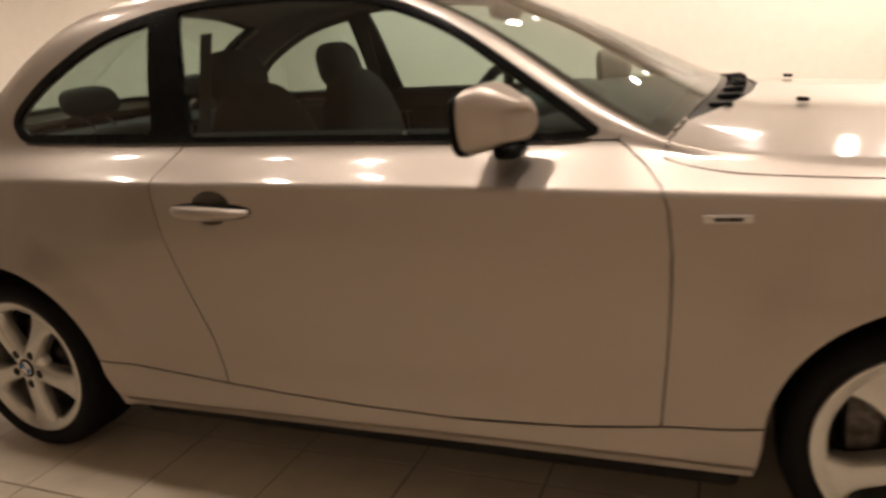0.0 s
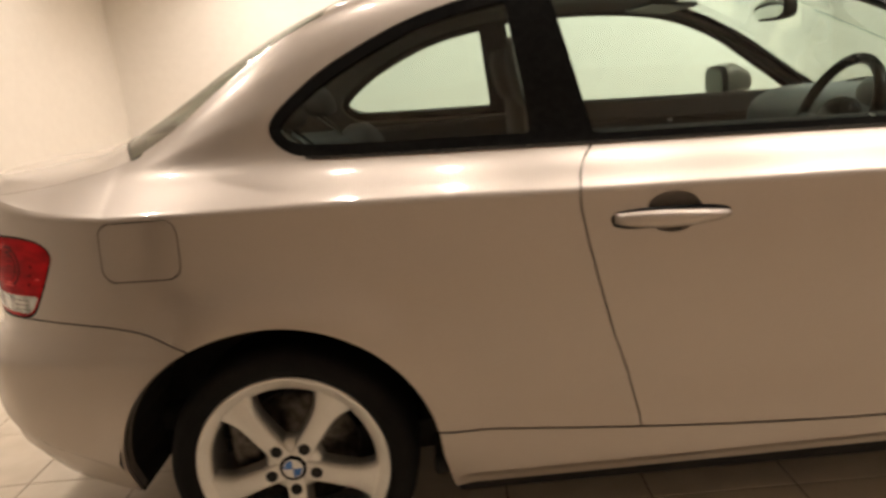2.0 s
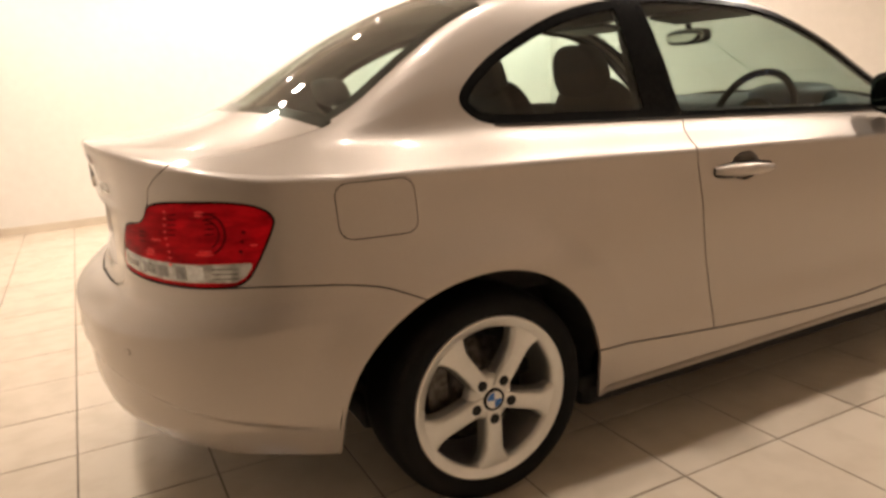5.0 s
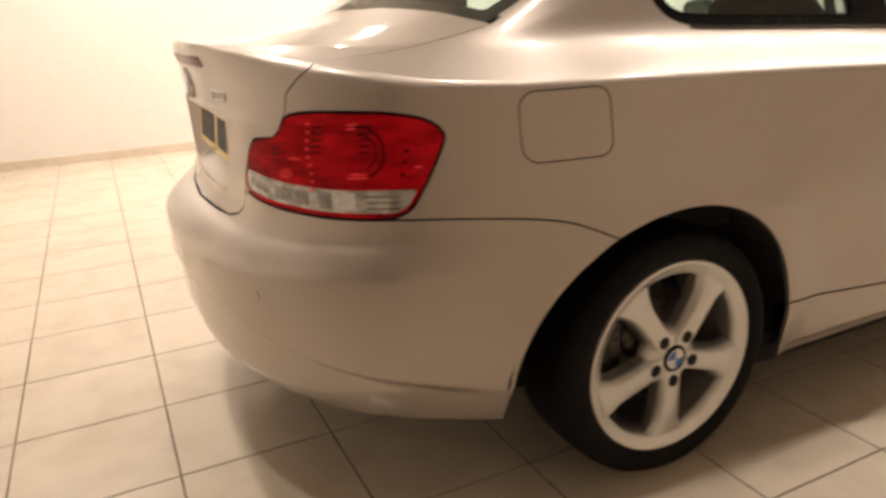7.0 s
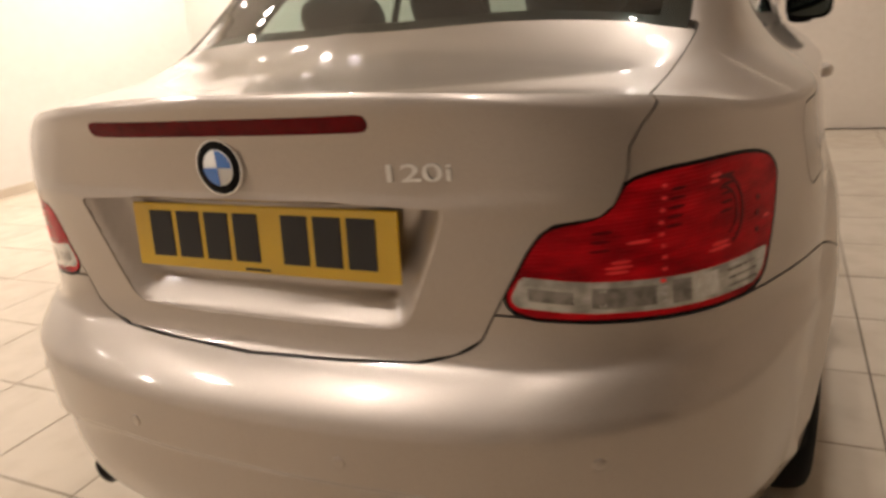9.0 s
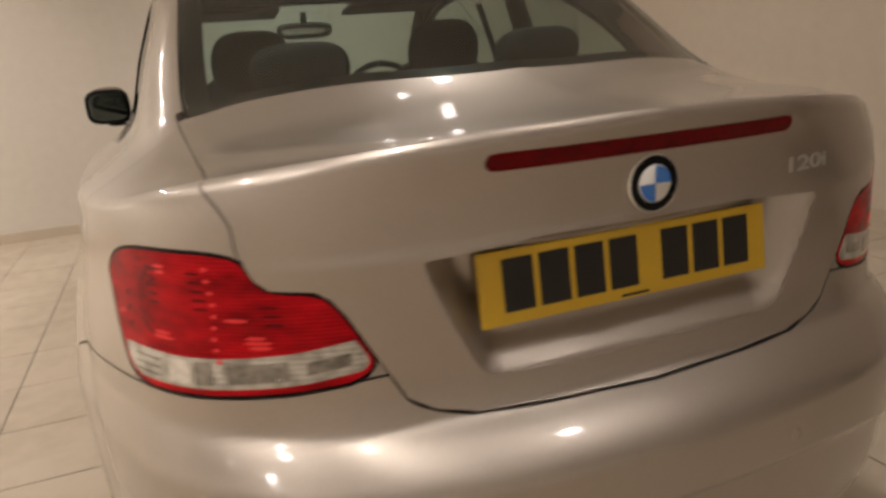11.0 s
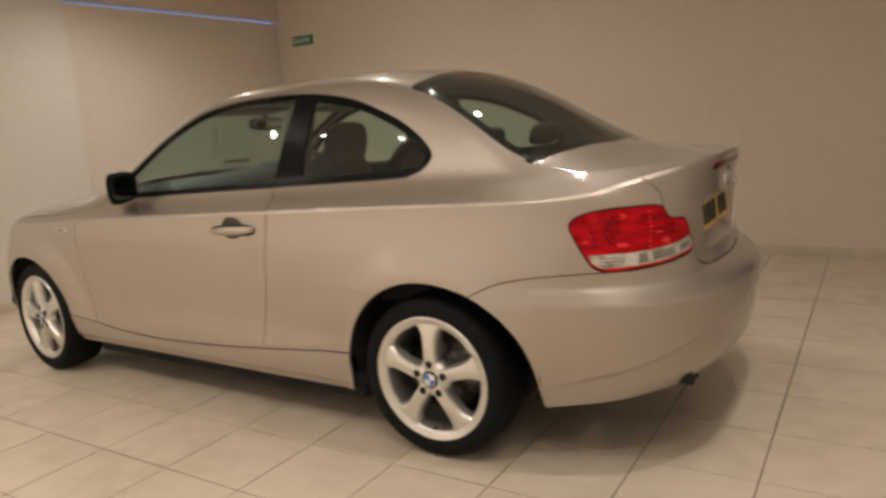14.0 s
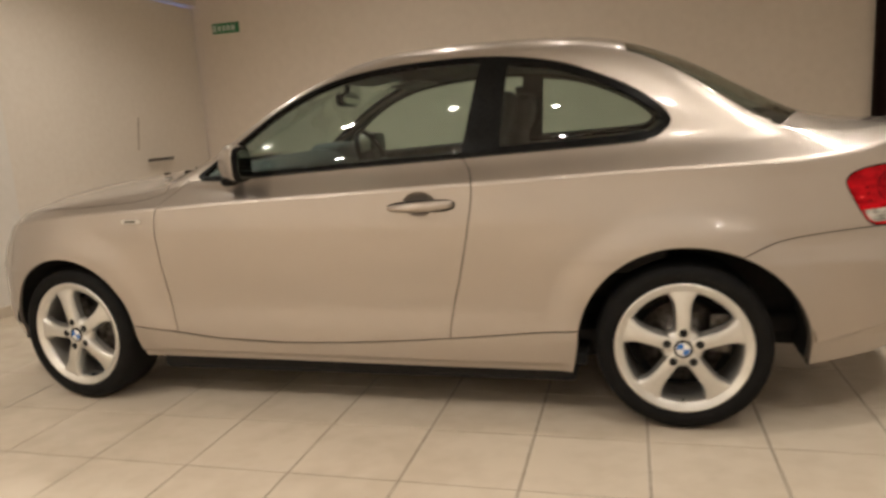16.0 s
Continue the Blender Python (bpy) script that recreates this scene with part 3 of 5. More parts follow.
R_TYRE = 0.317


def station_inset(s, z):
    """The inset at a place, by a smooth curve through the stations at that height."""
    rows = np.stack([p(z) for p in PROFILES])
    h = np.diff(ST).reshape(-1, *([1] * np.ndim(s)))
    dl = np.diff(rows, axis=0) / h
    a, b = dl[:-1], dl[1:]
    mid = np.where(a * b > 0, 2 * a * b / np.where(a + b == 0, 1e-12, a + b), 0.0)
    m = np.concatenate([dl[:1], mid, dl[-1:]])
    k = np.clip(np.searchsorted(ST, s, side="right") - 1, 0, len(ST) - 2)
    idx = np.indices(np.shape(s))
    step = ST[k + 1] - ST[k]
    t = (s - ST[k]) / step
    at = lambda q, j: q[(j, *idx)]
    return ((1 + 2 * t) * (1 - t) ** 2 * at(rows, k) + t * (1 - t) ** 2 * step * at(m, k)
            + t * t * (3 - 2 * t) * at(rows, k + 1) + t * t * (t - 1) * step * at(m, k + 1))


def inset(s, z):
    return eased(lambda q: station_inset(q, z), 0.06, 0, S_END)(s)


def lower(s, v):
    """The skin from the sill up to the shoulder crease."""
    x, y = out_x(s), out_y(s)
    e = 1e-3
    tx, ty = out_x(s + e) - out_x(s - e), out_y(s + e) - out_y(s - e)
    ln = np.hypot(tx, ty) + 1e-12
    nx, ny = -ty / ln, tx / ln
    z0 = bottom_s(s)
    z1 = np.where(s < 1.15, top_s(s), crease(x)) + nose_s(s)
    z = z0 + (z1 - z0) * v
    d = inset(s, z)
    for ax, much in AXLES:
        r = np.hypot(x - ax, z - R_TYRE)
        swell = np.clip((0.53 - r) / 0.136, 0, 1)
        d = d - much * 1.4 * swell * swell * (3 - 2 * swell) * (s > 0.9) * np.clip((z - 0.24) / 0.10, 0, 1)
    under = np.clip((skirt(np.minimum(s, 1.05)) - z + 0.004) / 0.014, 0, 1) * np.clip((1.12 - s) / 0.2, 0, 1)
    d = d + 0.013 * under * under * (3 - 2 * under)
    tuck = np.clip((z0 + 0.034 - z) / 0.012, 0, 1) * np.clip((x - 0.40) / 0.05, 0, 1) * np.clip((2.36 - x) / 0.05, 0, 1) * (s > 1.2)
    d = d + 0.012 * tuck * tuck * (3 - 2 * tuck)
    near = np.clip((z - (z1 - 0.018)) / 0.018, 0, 1)
    d = d + 0.009 * near ** 2.2
    return np.stack([x - nx * d, y - ny * d, z], -1)


S = np.unique(np.concatenate([np.linspace(0, 1.2, 110), np.linspace(1.2, s_at_x(2.95), 270), np.linspace(s_at_x(2.95), S_END, 60)]))
V = np.concatenate([np.linspace(0, 0.97, 108), np.linspace(0.973, 1, 10)])
sg, vg = np.meshgrid(S, V, indexing="ij")
low_pos = lower(sg, vg)
low_pos[0, :, 1] = 0
low_pos[-1, :, 1] = 0
LOW = Sheet(low_pos, np.stack([sg, vg], -1), 1.0)
edge = low_pos[:, -1]

# sections above the crease: belt, window line, roof rail, centre line
belt_y = pchip([-0.92, -0.6, -0.34, 0.12, 0.8, 1.6, 2.05, 2.3, 2.7, 3.4], [0.915, 0.89, 0.86, 0.868, 0.872, 0.874, 0.885, 0.91, 0.93, 0.9])
belt_h = pchip([-0.92, -0.75, -0.6, -0.34, 0.12, 0.8, 1.6, 2.03, 2.2, 2.6, 3.0, 3.35], [0, 0.012, 0.032, 0.066, 0.089, 0.086, 0.083, 0.082, 0.052, 0.04, 0.032, 0.004])
rail_y = pchip([-0.92, -0.6, -0.34, -0.1, 0.19, 0.45, 0.8, 1.1, 1.35, 1.6, 1.85, 2.05, 2.17, 2.4, 3.4], [0.79, 0.79, 0.77, 0.718, 0.668, 0.664, 0.668, 0.66, 0.655, 0.695, 0.765, 0.845, 0.885, 0.885, 0.82])
rail_h = pchip([-0.92, -0.75, -0.6, -0.5, -0.34, -0.1, 0.19, 0.45, 0.8, 1.1, 1.35, 1.6, 1.85, 2.05, 2.17, 2.3, 2.6, 3.0, 3.35],
               [0.0, 0.03, 0.055, 0.075, 0.113, 0.268, 0.428, 0.48, 0.5, 0.504, 0.476, 0.383, 0.24, 0.122, 0.07, 0.06, 0.052, 0.042, 0.006])
ridge = pchip([-0.945, -0.8, -0.65, -0.55, -0.5, -0.30, -0.1, 0.06, 0.2, 0.35, 0.6, 0.9, 1.2, 1.38, 1.7, 2.0, 2.2, 2.28, 2.4, 2.7, 3.0, 3.2, 3.33, 3.4],
              [1.087, 1.092, 1.11, 1.13, 1.147, 1.258, 1.368, 1.438, 1.484, 1.511, 1.525, 1.528, 1.511, 1.455, 1.318, 1.168, 1.058, 1.03, 1.016, 0.99, 0.945, 0.88, 0.78, 0.7])
belt_y, belt_h = (eased(f, 0.05, -0.92, 3.35) for f in (belt_y, belt_h))
rail_y, rail_h = (eased(f, 0.07, -0.92, 2.6) for f in (rail_y, rail_h))
ridge = eased(ridge, 0.03, -0.945, 3.4)
UN = [0, 0.17, 0.33, 0.47, 0.53, 0.64, 0.82, 1.0]
U = np.unique(np.concatenate([np.linspace(0, 0.2, 12), np.linspace(0.2, 0.62, 44), np.linspace(0.62, 1.0, 26)]))
up_pos = np.zeros((len(S), len(U), 3))
for k, (x, ya, za) in enumerate(edge):
    yb, zb = ya * belt_y(x), za + belt_h(x)
    yd, zd = ya * rail_y(x), za + rail_h(x)
    out = min(1.0, max(0.0, (zd - zb - 0.1) / 0.15))
    yd, zd = yd + 0.006 * out, zd + 0.012 * out
    zf = max(float(ridge(x)), za)
    zd = min(zd, zf - 0.002)
    zb = min(zb, zd)
    bulge = 0.012 * min(1.0, (zd - zb) / 0.2)
    crown = lambda q: zf - (zf - zd) * q ** 2.1
    ys = [ya, yb, (yb + yd) / 2 + bulge, yd + (yb - yd) * 0.07 + bulge * 0.25, yd * 0.962, yd * 0.8, yd * 0.44, 0]
    zs = [za, zb, (zb + zd) / 2, zd - (zd - zb) * 0.07, crown(0.97), crown(0.8), crown(0.44), zf]
    up_pos[k, :, 0] = x
    up_pos[k, :, 1] = eased(pchip(UN, ys), 0.030, 0.36, 0.64)(U)
    up_pos[k, :, 2] = eased(pchip(UN, zs), 0.030, 0.36, 0.64)(U)
sg2, ug = np.meshgrid(S, U, indexing="ij")
UP = Sheet(up_pos, np.stack([sg2, ug], -1), 0.0)
X, Y, Z, SS, UU = 0, 1, 2, 6, 7

# ---- where the panels part ----
GAP, FINE = 0.0021, 0.0010
mid_low = lower(S, np.full(len(S), 0.78))


def s_near(x, y):
    return float(S[np.argmin(np.hypot(mid_low[:, 0] - x, mid_low[:, 1] - y))])


def arch_radius(ax, dx, dz):
    """The radius of a wheel arch, seen from its axle; the opening reaches further back behind the rear wheel."""
    c = dx / (np.hypot(dx, np.maximum(dz, 0)) + 1e-9)
    if ax == 0:
        return 0.381 + 0.052 * np.clip(-c, 0, 1) ** 2
    return 0.364 - 0.026 * c * c


def arch(p):
    """Positive outside both wheel arches."""
    out = np.full(len(p), 9.0)
    for ax, _ in AXLES:
        dx, dz = p[:, X] - ax, p[:, Z] - R_TYRE
        lean = np.where((dx < 0) & (ax == 0), 0.0, 0.18)
        r = np.where(dz > 0, np.hypot(dx, dz), np.abs(dx) + lean * dz)
        out = np.minimum(out, r - arch_radius(ax, dx, dz))
    return out


sill_line = pchip([0.3, 0.39, 0.63, 0.87, 1.1, 1.35, 1.6, 1.9, 2.15, 2.37, 2.5], [0.386, 0.379, 0.357, 0.337, 0.321, 0.309, 0.304, 0.317, 0.345, 0.375, 0.39])
REAR_SEAM = [(0.813, 1.042), (0.78, 1.005), (0.762, 0.975), (0.754, 0.94), (0.756, 0.90), (0.768, 0.823), (0.79, 0.718), (0.819, 0.594), (0.85, 0.486), (0.874, 0.37), (0.876, 0.336)]
FRONT_SEAM = [(2.119, 0.341), (2.136, 0.51), (2.147, 0.645), (2.153, 0.77), (2.147, 0.86), (2.132, 0.905), (2.095, 0.945), (2.034, 0.992)]
belt_line = pchip([0.1, 0.125, 0.82, 1.68, 2.05], [1.071, 1.070, 1.042, 1.005, 0.989])
DOOR = REAR_SEAM + [(x, float(sill_line(x))) for x in (1.1, 1.35, 1.6, 1.9)] + FRONT_SEAM + [(x, float(belt_line(x))) for x in (1.68, 1.2)]
door_sdf = inside(DOOR)
DLO = [(2.028, 0.990), (1.925, 1.068), (1.780, 1.172), (1.630, 1.280), (1.470, 1.357), (1.320, 1.398), (1.100, 1.424), (0.860, 1.432), (0.730, 1.428), (0.617, 1.418), (0.492, 1.398),
       (0.388, 1.370), (0.274, 1.323), (0.170, 1.273), (0.095, 1.220), (0.046, 1.178), (0.028, 1.145), (0.040, 1.115), (0.075, 1.085), (0.128, 1.070), (0.500, 1.056), (0.820, 1.042), (1.200, 1.027), (1.680, 1.005)]
dlo_sdf = inside(softened(DLO))
rear_low = lambda y: -0.505 + 0.165 * (y / 0.626) ** 2
rear_high = lambda y: 0.205 - 0.02 * (y / 0.555) ** 2
rail_at = lambda p: np.interp(p[:, X], edge[:, 0], edge[:, 1]) * rail_y(p[:, X])
wind_low = lambda y: 2.222 - 0.10 * (y / 0.77) ** 2
wind_high = lambda y: 1.395 - 0.055 * (y / 0.56) ** 2


def side_window(p):
    return np.where(p[:, UU] < 0.52, dlo_sdf(p[:, X], p[:, Z]), -1.0)


def rear_window(p):
    return np.minimum.reduce([p[:, X] - rear_low(p[:, Y]), rear_high(p[:, Y]) - p[:, X], rail_at(p) - 0.004 - p[:, Y]])


def windscreen(p):
    return np.minimum.reduce([wind_low(p[:, Y]) - p[:, X], p[:, X] - wind_high(p[:, Y]), rail_at(p) - 0.010 - p[:, Y]])


bonnet_edge = pchip([2.05, 2.12, 2.2, 2.3, 2.5, 2.8, 3.0, 3.15, 3.3], [0.74, 0.775, 0.795, 0.81, 0.815, 0.79, 0.71, 0.58, 0.3])
bonnet_back = lambda y: wind_low(y) + 0.010 + 0.085 * np.clip(1 - (y / 0.62) ** 2, 0, 1)


def bonnet_at(p):
    return np.minimum.reduce([bonnet_edge(p[:, X]) - p[:, Y], p[:, X] - bonnet_back(p[:, Y]), 3.28 - p[:, X] - 0.2 * p[:, Y] ** 2])


def cowl_at(p):
    return np.minimum.reduce([p[:, X] - wind_low(p[:, Y]) - 0.003, bonnet_back(p[:, Y]) - p[:, X] - 0.003, 0.70 - p[:, Y]])


# tail lamp and boot outlines, along the skin and by height
L = [(s_near(-0.818, 0.592), 0.953), (s_near(-0.828, 0.572), 0.914), (s_near(-0.835, 0.552), 0.899), (s_near(-0.855, 0.492), 0.894), (s_near(-0.862, 0.472), 0.882), (s_near(-0.866, 0.452), 0.855),
     (s_near(-0.875, 0.405), 0.766), (s_near(-0.83, 0.54), 0.748), (s_near(-0.72, 0.675), 0.738), (s_near(-0.622, 0.742), 0.737),
     (s_near(-0.585, 0.755), 0.80), (s_near(-0.548, 0.77), 0.885), (s_near(-0.548, 0.77), 0.905), (s_near(-0.568, 0.762), 0.925), (s_near(-0.605, 0.748), 0.940), (s_near(-0.68, 0.70), 0.951)]
lamp_sdf = inside(softened(L, 2))
LB = [(0.0, 0.684), (s_near(-0.9, 0.28), 0.690), (s_near(-0.89, 0.345), 0.703), (s_near(-0.885, 0.382), 0.726), (s_near(-0.877, 0.400), 0.764)] + [L[k] for k in (5, 4, 3, 2, 1, 0)]
s_lip = float(S[np.argmin(np.hypot(edge[:, 0] + 0.747, edge[:, 1] - 0.596))])
LB = [(-0.1, 0.684)] + LB + [(L[0][0] + 0.004, 0.985), (L[0][0] * 0.55 + s_lip * 0.45, 1.012), (s_lip, 1.036), (s_lip + 0.01, 1.2), (-0.1, 1.2)]
boot_sdf = inside(LB)
BUMP = [(-0.1, 0.684), *LB[2:5], *L[6:10]]
bump_line = pchip([p[0] for p in BUMP] + [s_at_x(-0.45), s_at_x(-0.32), s_at_x(-0.19), s_at_x(0)], [p[1] for p in BUMP] + [0.727, 0.708, 0.655, 0.55])
boot_side = pchip([-0.95, -0.80, -0.755, -0.6, -0.45, -0.345], [0.9, 0.70, 0.592, 0.596, 0.605, 0.611])


def rounded(cx, cz, hx, hz, r):
    def sdf(a, b):
        dx, dz = np.abs(a - cx) - hx + r, np.abs(b - cz) - hz + r
        return r - np.hypot(np.maximum(dx, 0), np.maximum(dz, 0)) - np.minimum(np.maximum(dx, dz), 0)
    return sdf


flap_sdf = rounded(-0.289, 0.900, 0.101, 0.070, 0.034)
dish_sdf = lambda a, b: 0.05 * (1 - np.hypot((a - 0.963) / 0.066, (b - 0.880) / 0.047))
RECESS = [(0.352, 0.932), (0.335, 0.88), (0.285, 0.765), (0.268, 0.742), (0.24, 0.733), (-0.24, 0.733), (-0.268, 0.742), (-0.285, 0.765), (-0.335, 0.88), (-0.352, 0.932)]
recess_sdf = inside(softened(RECESS, 1))
brake_sdf = rounded(0, 1.041, 0.258, 0.0115, 0.011)

t_sill = [lambda p: sill_line(p[:, X]) - p[:, Z] - GAP - 0.0015, lambda p: p[:, X] - 0.2, lambda p: 2.5 - p[:, X]]
f_sill = lambda p: np.minimum.reduce([sill_line(p[:, X]) - p[:, Z], p[:, X] - 0.2, 2.5 - p[:, X]])
f_door = lambda p: door_sdf(p[:, X], p[:, Z])
f_lamp = lambda p: lamp_sdf(p[:, SS], p[:, Z])
f_boot = lambda p: boot_sdf(p[:, SS], p[:, Z])
f_bump = lambda p: np.minimum(bump_line(p[:, SS]) - p[:, Z], 0.0 - p[:, X])
front_seam_x = lambda z: np.interp(z, [q[1] for q in FRONT_SEAM], [q[0] for q in FRONT_SEAM])
t_wing = [lambda p: p[:, X] - front_seam_x(p[:, Z]) - GAP, lambda p: np.where(p[:, X] < 2.5, p[:, Z] - sill_line(p[:, X]), 1) - GAP, lambda p: 3.0 - p[:, X] - GAP]
f_wing = lambda p: np.minimum.reduce([t(p) + GAP for t in t_wing])
f_nose = lambda p: p[:, X] - 3.0
dish_at = lambda p: dish_sdf(p[:, X], p[:, Z])
flap_at = lambda p: flap_sdf(p[:, X], p[:, Z])
recess_at = lambda p: recess_sdf(p[:, Y], p[:, Z])
brake_at = lambda p: brake_sdf(p[:, Y], p[:, Z])
rear_half = lambda p: 0.5 - p[:, X]


def less(f, by):
    return lambda p: f(p) - by


def out_of(f, by=0.0):
    return lambda p: -f(p) - by


def low_rest(flap):
    tests = [arch] + [out_of(f, GAP) for f in (f_sill, f_door, f_lamp, f_boot, f_bump, f_wing, f_nose)]
    return tests + [out_of(flap_at, GAP * 0.7)] if flap else tests


top_door = lambda p: np.where(p[:, UU] < 0.35, door_sdf(p[:, X], p[:, Z]), -1)
boot_or_glass = lambda p: np.minimum.reduce([boot_side(p[:, X]) - p[:, Y], rear_low(p[:, Y]) + 0.03 - p[:, X]])
wing_back = lambda p: p[:, X] - np.where(p[:, Z] < 0.99, front_seam_x(p[:, Z]), 2.034 + 0.3 * (p[:, Z] - 0.99))
t_upwing = [less(wing_back, GAP), lambda p: 3.0 - p[:, X] - GAP, out_of(bonnet_at, GAP), out_of(cowl_at, 0.001), out_of(windscreen, 0.001), lambda p: 0.30 - p[:, UU]]
up_wing = lambda p: np.minimum.reduce([wing_back(p), 3.0 - p[:, X], -bonnet_at(p), -cowl_at(p), -windscreen(p), 0.30 - p[:, UU]])
t_uprest = [out_of(side_window, 0.001), out_of(rear_window, 0.001), out_of(windscreen, 0.001), out_of(bonnet_at, GAP), out_of(cowl_at, 0.001), out_of(boot_or_glass, FINE),
            out_of(top_door, GAP), out_of(up_wing, GAP), lambda p: 3.0 - p[:, X]]
t_boot_deck = [lambda p: boot_side(p[:, X]) - p[:, Y] - FINE, lambda p: rear_low(p[:, Y]) - 0.003 - p[:, X]]



def on_skin(sv, zv, side, lift):
    """Points that lie a little proud of the lower skin, by distance along it and height."""
    sv, zv = np.asarray(sv, float), np.asarray(zv, float)

    def at(a, b):
        low = bottom_s(a)
        high = np.where(a < 1.15, top_s(a), crease(out_x(a))) + nose_s(a)
        return lower(a, (b - low) / (high - low))

    p, e = at(sv, zv), 2e-3
    n = np.cross(at(sv + e, zv) - at(sv - e, zv), at(sv, zv + e) - at(sv, zv - e))
    n /= np.linalg.norm(n, axis=-1, keepdims=True) + 1e-12
    n *= np.sign(n[..., 1:2] - n[..., 0:1])
    return (p + lift * n) * (1, side, 1)


def skin_patch(name, rows_s, rows_z, mat, parent, side, label="", lift=0.0009):
    """A thin shape laid on the skin, from a grid of distances and heights, with a rim going into it."""
    n, m = np.shape(rows_s)
    top, low = on_skin(rows_s, rows_z, side, lift).reshape(-1, 3), on_skin(rows_s, rows_z, side, -0.001).reshape(-1, 3)
    faces = [(i * m + j, (i + 1) * m + j, (i + 1) * m + j + 1, i * m + j + 1) for i in range(n - 1) for j in range(m - 1)]
    ring = [j for j in range(m)] + [i * m + m - 1 for i in range(1, n)] + [(n - 1) * m + j for j in range(m - 2, -1, -1)] + [i * m for i in range(n - 2, 0, -1)]
    faces += [(a, b, b + n * m, a + n * m) for a, b in zip(ring, ring[1:] + ring[:1])]
    ob = new(name, mesh_of(name, np.vstack([top, low]), faces, mat, None, False))
    ob.parent = parent
    return tagged(ob, label)


def skin_oval(name, cs, cz, rs, rz, mat, parent, side, label=""):
    a = np.linspace(0, math.pi, 9)
    rows_s = np.stack([cs - rs * np.cos(a), cs - rs * np.cos(a)], 1)
    rows_z = np.stack([cz - rz * np.sin(a) - 1e-5, cz + rz * np.sin(a) + 1e-5], 1)
    return skin_patch(name, rows_s, rows_z, mat, parent, side, label)


def lamp_insides(lamp, side):
    """Reflector ring, facets, painted red glints and reversing lamp pieces, as they show through the lens."""
    inner, outer = L[6][0], L[11][0]
    at = lambda u: inner + (outer - inner) * u
    turn = np.radians(np.linspace(-70, 100, 15))
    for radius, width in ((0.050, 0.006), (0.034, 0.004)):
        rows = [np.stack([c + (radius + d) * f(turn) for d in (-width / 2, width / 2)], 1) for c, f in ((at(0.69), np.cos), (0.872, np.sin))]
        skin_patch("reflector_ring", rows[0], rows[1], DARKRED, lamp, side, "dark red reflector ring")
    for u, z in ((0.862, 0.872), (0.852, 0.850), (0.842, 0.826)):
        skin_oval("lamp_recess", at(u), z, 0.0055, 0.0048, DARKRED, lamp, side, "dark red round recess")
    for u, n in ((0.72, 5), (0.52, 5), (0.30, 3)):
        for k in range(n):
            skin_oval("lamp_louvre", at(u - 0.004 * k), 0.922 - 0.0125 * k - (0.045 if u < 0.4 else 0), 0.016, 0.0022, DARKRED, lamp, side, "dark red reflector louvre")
    # highlights in the lens, put on as ovals of brighter red
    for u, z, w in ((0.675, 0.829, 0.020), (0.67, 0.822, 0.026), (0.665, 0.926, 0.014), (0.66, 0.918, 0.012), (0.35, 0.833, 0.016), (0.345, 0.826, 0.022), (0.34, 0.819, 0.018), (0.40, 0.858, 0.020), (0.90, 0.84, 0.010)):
        skin_oval("lamp_glint", at(u), z, w, 0.0026, LENSDOT, lamp, side, "bright red facet, glint painted in")
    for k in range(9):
        skin_oval("lamp_facet", at(0.47 + 0.006 * math.sin(k)), 0.797 + 0.0165 * k, 0.0052, 0.0030, LENSDOT, lamp, side, "bright red facet, glint painted in")
    over = lambda u, low, high: (np.stack([at(u), at(u)], 1), np.stack([bump_line(at(u)) + low, bump_line(at(u)) + high], 1))
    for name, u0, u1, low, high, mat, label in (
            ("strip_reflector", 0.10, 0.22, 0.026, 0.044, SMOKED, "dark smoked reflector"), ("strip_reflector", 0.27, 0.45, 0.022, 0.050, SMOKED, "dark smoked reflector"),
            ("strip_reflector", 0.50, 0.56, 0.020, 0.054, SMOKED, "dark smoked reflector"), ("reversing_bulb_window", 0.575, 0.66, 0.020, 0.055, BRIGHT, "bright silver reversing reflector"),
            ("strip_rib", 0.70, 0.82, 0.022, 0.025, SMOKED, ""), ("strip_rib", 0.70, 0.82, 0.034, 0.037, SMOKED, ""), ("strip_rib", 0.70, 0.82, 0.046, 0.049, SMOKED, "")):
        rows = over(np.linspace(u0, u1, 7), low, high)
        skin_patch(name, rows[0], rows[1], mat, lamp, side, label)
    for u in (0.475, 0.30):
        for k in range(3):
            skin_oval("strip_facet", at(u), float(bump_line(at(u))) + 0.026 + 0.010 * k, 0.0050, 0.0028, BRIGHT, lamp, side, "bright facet")


